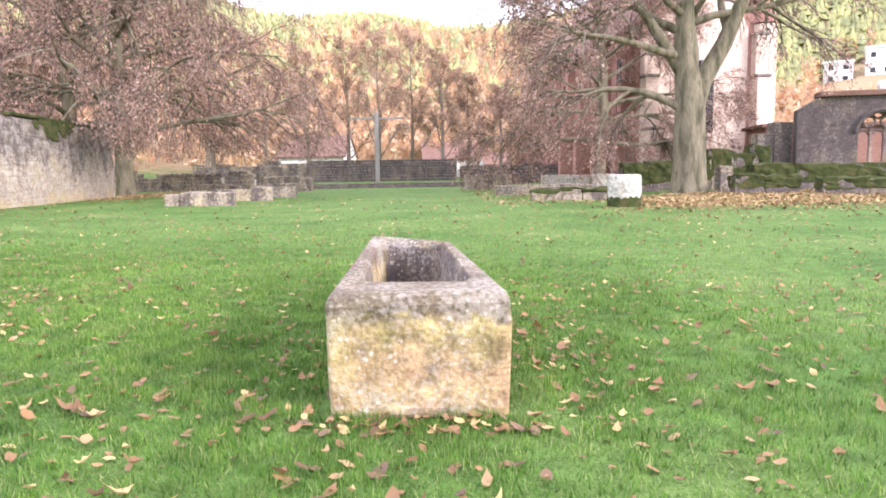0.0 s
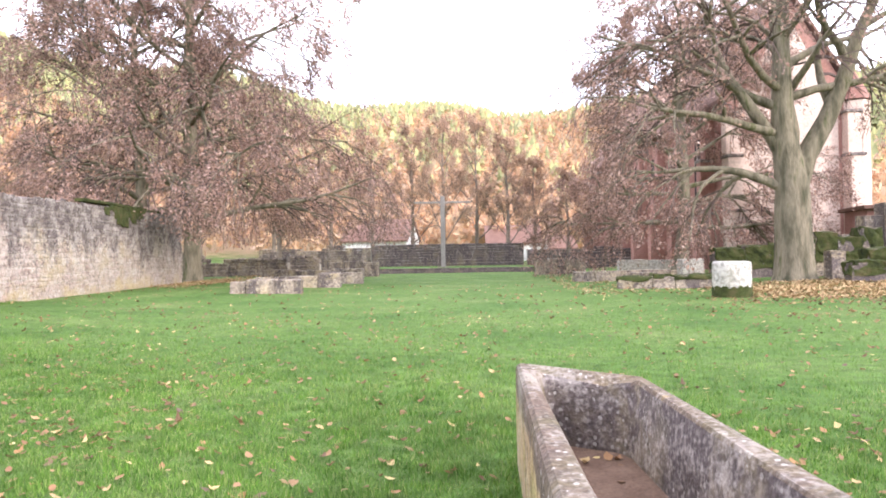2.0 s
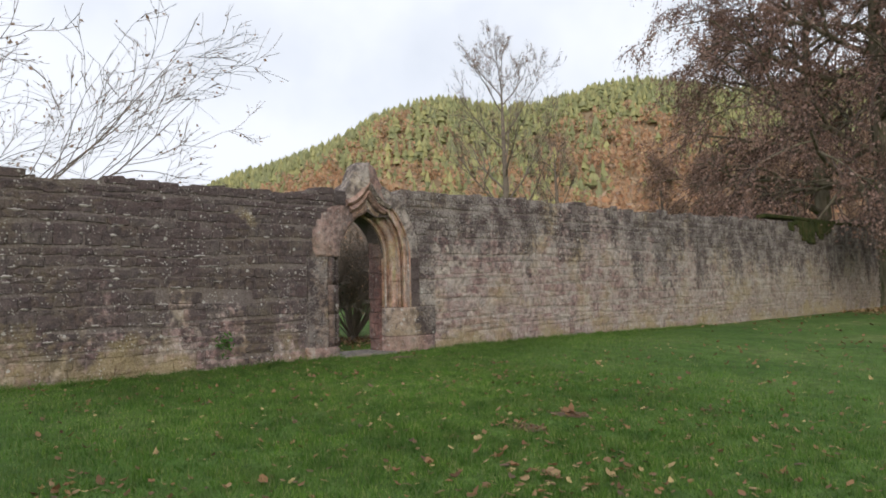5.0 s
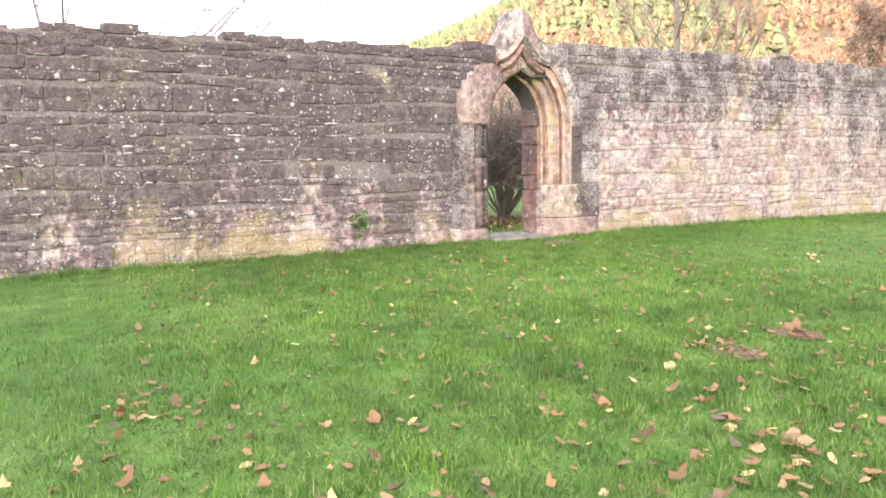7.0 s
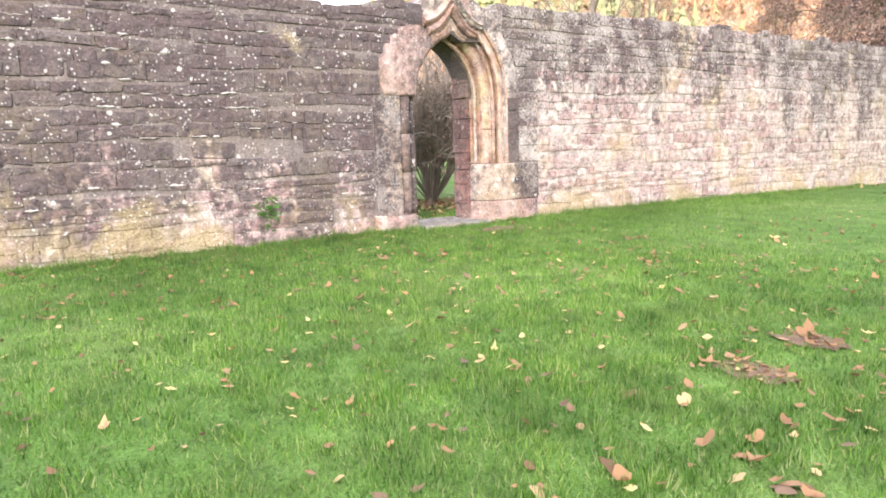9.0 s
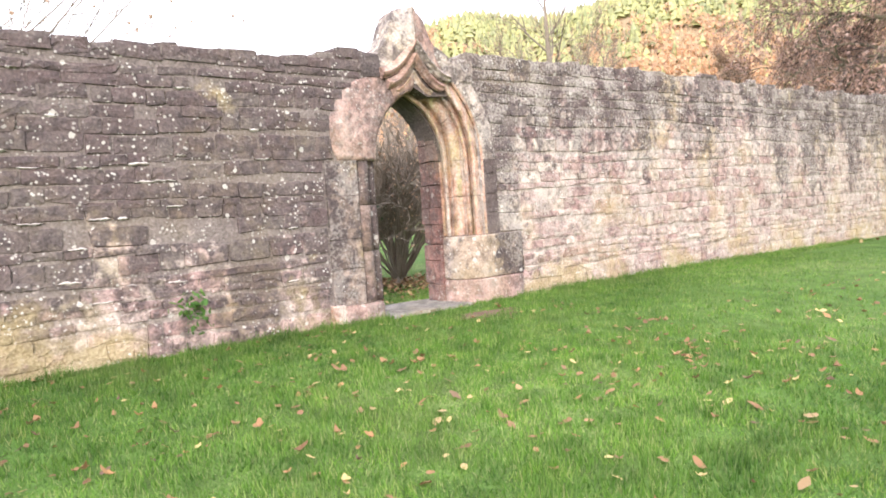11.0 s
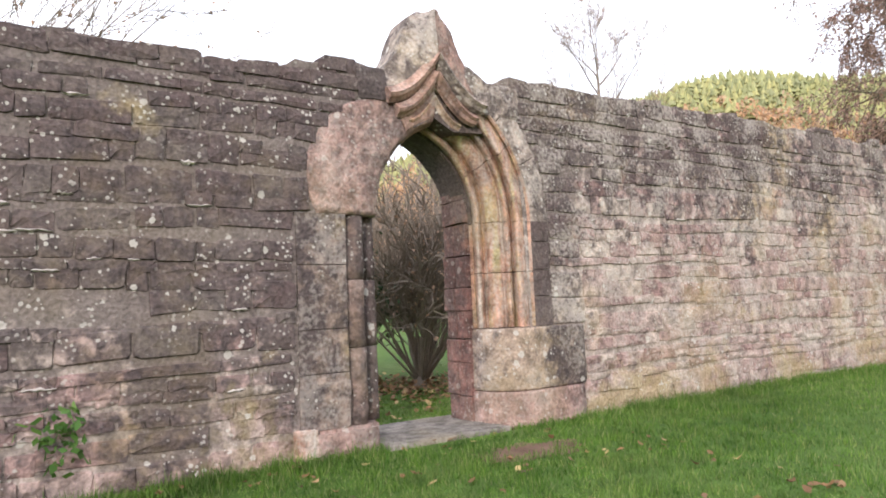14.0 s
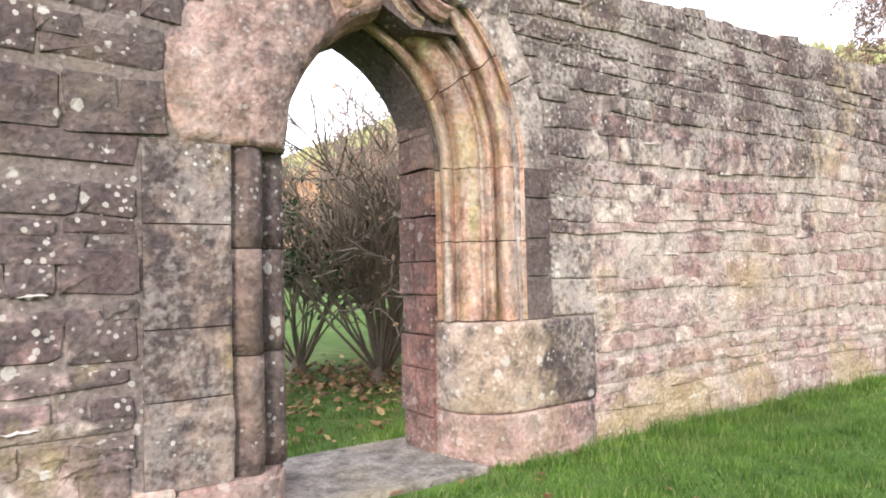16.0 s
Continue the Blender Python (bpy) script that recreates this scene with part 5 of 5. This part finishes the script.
make_tree("linden_tree", 12.6, 35.0, "mighty forked linden with pale bark and nearly bare twigs", [(0, 0, -0.3), (0, 0, 0.3), (0, 0, 1.2), (0, 0, 3.0), (0.0, 0, 4.6), (-0.35, 0, 7.0), (-0.4, 0, 10.0), (-0.2, 0.1, 14.0)], [1.15, 0.94, 0.82, 0.78, 0.72, 0.5, 0.4, 0.22],
          [(0.50, (0.48, 0.0, 1.0), 12, 0.56), (0.60, (0.10, -0.1, 1.0), 11, 0.36), (0.62, (-0.5, 0.2, 0.95), 9.5, 0.36), (0.52, (-1.0, 0.1, 0.38), 7.5, 0.25),
           (0.76, (-0.95, 0.4, 0.35), 9.5, 0.24), (0.80, (-0.9, -0.5, 0.4), 9, 0.2), (0.78, (1.0, -0.1, 0.5), 9, 0.22), (0.85, (0.9, 0.5, 0.5), 8.5, 0.2), (0.9, (0.3, -0.9, 0.5), 8, 0.2), (0.95, (-0.3, 0.9, 0.6), 8, 0.2), (0.97, (-0.7, -0.2, 0.6), 8, 0.2), (0.7, (-1.0, -0.15, 0.3), 9, 0.22)], R_CFG, 41, (M_LEAF, 4, 0.08, 0.35))
make_tree("linden_tree", 11.3, 50.0, "brown-leaved linden before the chapel's side", [(0, 0, -0.2), (0.1, 0, 1), (0.4, 0, 4), (0.3, 0, 8), (0, 0, 13), (0, 0, 16)], [0.75, 0.5, 0.42, 0.36, 0.22, 0.06],
          ring_limbs(rt, 22, 0.34, 0.98, 9.0, 4.5, 0.0, 0.9, 0.2), WEEP, 43, (M_LEAF, 8, 0.08, 0.45))

# slender, nearly bare trees behind the far wall
THIN = [(8, 0.5, 0.55, 0.1, 0.14), (6, 0.5, 0.55, 0.06, 0.2), (4, 0.6, 0.5, 0.0, 0.2), (0, 0, 0, 0, 0.2)]
G3 = "thin trees beyond the terrace"
for k, (tx, ty, th) in enumerate(((-22, 86, 16), (-17.5, 90, 18), (-12.5, 92, 19), (-8, 88, 20), (-4, 93, 21), (0.0, 88, 17), (3.5, 92, 15), (8, 94, 13), (-30, 88, 17), (-38, 84, 18), (-46, 78, 17), (-31, 66, 13), (-39, 62, 14), (-24, 72, 12), (-46, 58, 14))):
    th *= 0.86
    tr = make_tree("thin_tree", tx, ty, "slender rust-brown tree losing its leaves", [(0, 0, -0.3), (0.1, 0, th * 0.25), (0.2, 0.1, th * 0.5), (0, 0, th * 0.8), (0.1, 0, th)], [0.32, 0.24, 0.18, 0.1, 0.03],
                   ring_limbs(rt, 13, 0.2, 0.97, th * 0.33, th * 0.16, 0.7, 1.4, 0.1), THIN, 60 + k, (M_LEAFB, 3, 0.11, 0.5), M_BARE, M_BARE)
    tagged(tr, group=G3)

# bare trees and bushes behind the long wall
BARE = [(7, 0.55, 0.55, 0.06, 0.16), (6, 0.55, 0.55, 0.05, 0.18), (4, 0.6, 0.5, 0.05, 0.2), (0, 0, 0, 0.03, 0.2)]
SPARSE = [(6, 0.5, 0.6, 0.03, 0.2), (5, 0.5, 0.65, 0.02, 0.24), (3, 0.55, 0.6, 0.02, 0.26), (0, 0, 0, 0.0, 0.25)]
make_tree("bare_tree", -55.0, 46.0, "leafless grey tree behind the wall", [(0, 0, -0.5), (0, 0, 5), (0.3, 0, 11), (0.1, 0, 18), (0, 0, 22)], [0.45, 0.36, 0.28, 0.16, 0.04],
          ring_limbs(rt, 15, 0.3, 0.98, 9, 4.5, 0.7, 1.3, 0.13), BARE, 81, (M_LEAFB, 1, 0.08, 0.3), M_BARE, M_BARE)
make_tree("bare_tree", -58.0, 55.5, "leafless grey tree behind the wall", [(0, 0, -0.5), (0, 0, 5), (0.3, 0, 9), (0.1, 0, 13), (0, 0, 16)], [0.35, 0.28, 0.22, 0.12, 0.03],
          ring_limbs(rt, 10, 0.3, 0.98, 5, 2.5, 0.7, 1.4, 0.1), BARE, 82, (M_LEAFB, 1, 0.08, 0.3), M_BARE, M_BARE)
make_tree("bare_tree", -26.0, 2.5, "many-stemmed leafless tree rising over the wall", [(0, 0, -0.3), (0, 0, 0.8), (0, 0, 1.5)], [0.3, 0.24, 0.2],
          [(0.9, (math.cos(a) * 0.5, math.sin(a) * 0.6 + 0.55, 0.7), ln * 1.15, 0.05) for a, ln in ((0.3, 7.5), (1.2, 8.5), (1.7, 9.5), (2.4, 8), (3.3, 7.5), (4.2, 8.5), (5.0, 8), (5.8, 7.5))], SPARSE, 83, (M_LEAFB, 1, 0.06, 0.2), M_BARE, M_BARE)
SHRUB = [(8, 0.5, 0.45, 0.03, 0.16), (5, 0.5, 0.6, 0.03, 0.25), (0, 0, 0, 0.0, 0.3)]
p = wall_point(13.6, 3.9, 0)


def shrub(x, y, count, h, seed, leaf, label):
    r = random.Random(seed)
    limbs = [(0.3, ((sp := r.uniform(0.08, 0.75)) * math.cos(a), sp * math.sin(a), 1.0), h * r.uniform(0.6, 1.1), 0.022) for a in [k * 2.4 for k in range(count)]]
    tr = make_tree("bush", x, y, label, [(0, 0, -0.1), (0, 0, 0.15), (0, 0, 0.3)], [0.16, 0.13, 0.08], limbs, SHRUB, seed, leaf, M_BARE, M_BARE)
    return tagged(tr, category="bush")


shrub(p.x, p.y, 46, 2.9, 91, (M_LEAFB, 1, 0.03, 0.1), "bare many-stemmed bush behind the doorway")
p2 = wall_point(13.0, 5.2, 0)
shrub(p2.x, p2.y, 14, 2.0, 92, (M_EVERGREEN, 5, 0.05, 0.15), "dark evergreen bush behind the doorway")
p3 = wall_point(15.6, 7.0, 0)
shrub(p3.x, p3.y, 24, 3.4, 93, (M_LEAFB, 2, 0.035, 0.12), "bare many-stemmed bush with rusty leaves")
for k, (s, dd, hh) in enumerate(((22, 14, 3.5), (30, 12, 3.6))):
    q = wall_point(s, dd, 0)
    shrub(q.x, q.y, 16, hh, 94 + k, (M_LEAFB, 3, 0.06, 0.2), "rusty leafless bush behind the wall")

# small plant rooted in the wall's foot
pl = thing("wall_plant", WALL_M @ pose(8.33, -0.05, 0.78), "small green plant rooted in the wall's joints", "plant")
v, f = [], []
for k in range(90):
    c = Vector((rng.gauss(0, 0.085), -abs(rng.gauss(0, 0.05)), rng.gauss(0, 0.11)))
    a, b, s = unit_random(rng), unit_random(rng), rng.uniform(0.03, 0.055)
    n0 = len(v)
    v += [tuple(c - a * s), tuple(c + b * s * 0.6), tuple(c + a * s), tuple(c - b * s * 0.6)]
    f.append((n0, n0 + 1, n0 + 2, n0 + 3))
M_IVY = by_piece("ivy_leaves", [(0.04, 0.10, 0.02), (0.09, 0.19, 0.04), (0.13, 0.22, 0.05)], 0.5, True, 0.2)
link_mesh("leaves", v, f, M_IVY, pl)

# ---- wooded hills ----


def woods():
    r = np.random.RandomState(5)
    # a few crown shapes, each a cloud of small leafy flakes
    shapes = []
    for _ in range(14):
        quads = []
        for k in range(26):
            d = r.normal(size=3)
            c = d / np.linalg.norm(d) * r.uniform(0.35, 1.0)
            e1, e2 = r.normal(size=3), r.normal(size=3)
            e1, e2 = e1 / np.linalg.norm(e1) * 0.27, e2 / np.linalg.norm(e2) * 0.24
            quads += [c - e1, c + e2, c + e1, c - e2 * 0.8]
        shapes.append(np.array(quads))
    cv, cf, av, af = [], [], [], []
    n = 15000
    yaw = np.radians(r.uniform(-62, 98, n))
    rad = 118 + 305 * r.uniform(0, 1, n) ** 0.8
    xs, ys = -rad * np.sin(yaw), rad * np.cos(yaw)
    zs = ground_z(xs, ys)
    for i in range(n):
        x, y, z = float(xs[i]), float(ys[i]), float(zs[i])
        deg = math.degrees(yaw[i])
        band = noise.noise((x * 0.012, y * 0.012, 3)) * 0.4
        frac = (rad[i] - 118) / 305 + band
        if -39 < deg < -28.5 and 180 < rad[i] < 232:
            continue
        if frac + r.uniform(-0.2, 0.2) > 0.42:
            h, w = r.uniform(5.5, 9.5), r.uniform(1.7, 2.9)
            n0 = len(cv)
            for lv, (zz, ww) in enumerate(((0.1, 1.0), (0.36, 0.78), (0.62, 0.5))):
                for k in range(6):
                    a = 2 * math.pi * (k + 0.5 * lv) / 6
                    q = ww * w * r.uniform(0.6, 1.2)
                    cv.append((x + q * math.cos(a), y + q * math.sin(a), z + h * (zz + r.uniform(-0.07, 0.07))))
                cv.append((x, y, z + h * min(zz + 0.4, 1.0)))
                b0 = n0 + lv * 7
                cf += [(b0 + k, b0 + (k + 1) % 6, b0 + 6) for k in range(6)]
        else:
            h, w = r.uniform(5, 9.5), r.uniform(1.9, 3.3)
            q = shapes[i % 14] * np.array((w, w, h * 0.45)) + np.array((x, y, z + h * 0.55))
            n0 = len(av)
            av += q.tolist()
            af += [(n0 + 4 * k, n0 + 4 * k + 1, n0 + 4 * k + 2, n0 + 4 * k + 3) for k in range(26)]
    tagged(link_mesh("conifer_wood", cv, cf, M_CONIFER), "green and yellowing conifer wood covering the hill, haze put into its colour", "woods", kind="stuff")
    tagged(link_mesh("autumn_wood", av, af, M_AUTUMN), "orange and rust autumn wood on the lower slopes, haze put into its colour", "woods", kind="stuff")


woods()

# ---- grass and fallen leaves ----


def scatter_grass():
    r = np.random.RandomState(8)
    # stretches of the plan: from, to, width, blades
    zones = ((-0.5, 3.0, -0.5, 8.0, 2.6, 150000), (-3, 6, -9, 9, 3.0, 130000), (-9, 8, -15, 11, 2.6, 150000), (-15.5, 5, -17, 20, 1.2, 60000), (-18.5, 11, -19, 18, 1.0, 16000), (-10, 14, 4, 12, 5, 70000), (-15.45, 3.5, -17.9, 25, 0.14, 26000))
    V, F = [], []
    total = 0
    for x0, y0, x1, y1, wd, n in zones:
        t = r.uniform(0, 1, n)
        x, y = x0 + (x1 - x0) * t + r.normal(0, wd, n), y0 + (y1 - y0) * t + r.normal(0, wd, n)
        d = (x - WALL_X - WALL_SLOPE * y) / math.hypot(1, WALL_SLOPE)
        keep = ((d > 0.02) | (d < -1.1)) & ~((x > -0.8) & (x < 0.42) & (y > 4.08) & (y < 7.7))
        s = (y + WALL_SLOPE * (x - WALL_X)) / math.hypot(1, WALL_SLOPE)
        keep &= ~((s > 10.8) & (s < 12.3) & (d < 0.25) & (d > -1.1))
        keep &= ~((((s - 11.75) / 0.42) ** 2 + ((d - 0.95) / 0.2) ** 2) < r.uniform(0.2, 1.3, len(x)))
        x, y = x[keep], y[keep]
        n = len(x)
        z = ground_z(x, y) - 0.005
        a, lean = r.uniform(0, 2 * math.pi, n), r.uniform(0.005, 0.045, n)
        tuft = np.sin(x * 5.1 + 2 * np.sin(y * 3.3)) * np.sin(y * 4.7 + 1.7 * np.sin(x * 2.9)) + 0.6 * np.sin(x * 13 + y * 5) * np.sin(y * 11 - x * 7)
        h, w = r.uniform(0.03, 0.075, n) * (0.95 + 0.4 * tuft), r.uniform(0.003, 0.006, n)
        if wd < 0.5:
            h, lean = h * r.uniform(1.0, 2.2, n), lean * 1.8
        ca, sa = np.cos(a), np.sin(a)
        q = r.uniform(0, 2 * math.pi, n)
        tri = np.empty((n, 3, 3))
        tri[:, 0] = np.stack((x - ca * w, y - sa * w, z), 1)
        tri[:, 1] = np.stack((x + ca * w, y + sa * w, z), 1)
        tri[:, 2] = np.stack((x + lean * np.cos(q), y + lean * np.sin(q), z + h), 1)
        V.append(tri.reshape(-1, 3))
        total += n
    V = np.concatenate(V)
    me = bpy.data.meshes.new("grass")
    me.vertices.add(total * 3)
    me.vertices.foreach_set("co", V.ravel())
    me.loops.add(total * 3)
    me.loops.foreach_set("vertex_index", np.arange(total * 3))
    me.polygons.add(total)
    me.polygons.foreach_set("loop_start", np.arange(total) * 3)
    me.update(calc_edges=True)
    me.materials.append(M_BLADE)
    tagged(new("grass", me), "short bright green grass blades of the lawn", "grass", kind="stuff")


scatter_grass()


HEAPS = ((-9.53, 10.65, 0.13, 22), (-9.29, 9.74, 0.13, 26), (-7.85, 8.75, 0.22, 22), (-9.7, 5.3, 0.3, 20), (-7.58, 9.41, 0.3, 18), (-4.6, 5.4, 0.3, 30))


def scatter_leaves():
    r = random.Random(17)
    fine, carpet = ([], []), ([], [])

    def leaf(x, y, size, lift=0.0, heap=fine):
        v, f = heap
        z = float(ground_z(x, y)) + 0.028 + lift
        a = r.uniform(0, 6.28)
        curl, tilt = r.uniform(-0.5, 0.9), r.uniform(-0.6, 0.6)
        n0 = len(v)
        for px, py in ((-1, 0), (-0.75, 0.5), (-0.2, 0.8), (0.3, 0.55), (0.7, 0.45), (1.1, 0.05), (0.55, -0.4), (0.3, -0.75), (-0.4, -0.6), (-0.85, -0.35), (0, 0)):
            px, py = px * size * r.uniform(0.8, 1.2), py * size * r.uniform(0.8, 1.2)
            hz = curl * (px * px + py * py) / size + tilt * px
            v.append((x + px * math.cos(a) - py * math.sin(a), y + px * math.sin(a) + py * math.cos(a), z + hz))
        f.extend([(n0 + i, n0 + (i + 1) % 10, n0 + 10) for i in range(10)])

    def free(x, y):
        d = x - WALL_X - WALL_SLOPE * y
        return d > 0.1 and not (-0.85 < x < 0.47 and 4.0 < y < 7.8)
    for x0, x1, y0, y1, n, size in ((-5, 7, 1.8, 9, 1300, 0.033), (-5, 6, 1.8, 7, 160, 0.055), (-3.5, 0.5, 2.0, 5, 220, 0.04), (0.3, 1.3, 3.8, 8, 100, 0.036), (-0.7, 0.6, 3.7, 4.08, 60, 0.038), (-1.4, -0.7, 3.8, 6, 35, 0.036), (-14, 10, 8, 22, 1700, 0.04), (-17, -4, 5, 13, 1300, 0.03), (-9, -4, 4.2, 9, 320, 0.045), (-20, 20, 22, 40, 1000, 0.06), (8, 21, 26, 35, 4200, 0.07), (6, 21, 23.5, 27.5, 1100, 0.055), (4, 20, 19, 24, 350, 0.05), (2, 9, 29, 50, 900, 0.07), (-22, -17.2, 36, 48, 1800, 0.08), (-30, -14, 48, 62, 1500, 0.09), (9, 20, 27, 33, 3500, 0.075)):
        for _ in range(n):
            x, y = r.uniform(x0, x1), r.uniform(y0, y1)
            if free(x, y):
                leaf(x, y, size * r.uniform(0.6, 1.35), 0.0, carpet if size > 0.065 else fine)
    # drift of leaves under the bush behind the doorway
    for _ in range(900):
        c = wall_point(13.4 + r.gauss(0, 1.0), 3.7 + r.gauss(0, 0.9), 0)
        leaf(c.x, c.y, r.uniform(0.03, 0.06), r.uniform(0, 0.06), fine)
    for _ in range(70):
        c = wall_point(r.uniform(10.5, 13), r.uniform(1.2, 3), 0)
        leaf(c.x, c.y, r.uniform(0.025, 0.05))
    # small heaps where the turf is bare
    for hx, hy, hr, hn in HEAPS:
        for _ in range(hn):
            leaf(hx + r.gauss(0, hr), hy + r.gauss(0, hr * 0.6), r.uniform(0.025, 0.055))
    for _ in range(14):
        leaf(r.uniform(-0.55, -0.05), r.uniform(5.2, 7.2), 0.04, 0.23)
    tagged(link_mesh("leaf_carpet", *carpet, M_CARPET), "tan carpet of dry leaves under the lindens", "leaves", kind="stuff")
    tagged(link_mesh("fallen_leaves", *fine, M_LITTER), "scattered brown and yellow fallen leaves on the grass", "leaves", kind="stuff")


scatter_leaves()

# ---- single blocks of the wall round the doorway ----
for s, z, w, h, y, tilt, k, flip in near:
    st = new("stone", SHAPE_MESH[k])
    st.parent = wall
    st.matrix_basis = Matrix.LocRotScale((s, y, z), Euler((0, radians(-tilt), 0)), (w, 0.11, h))
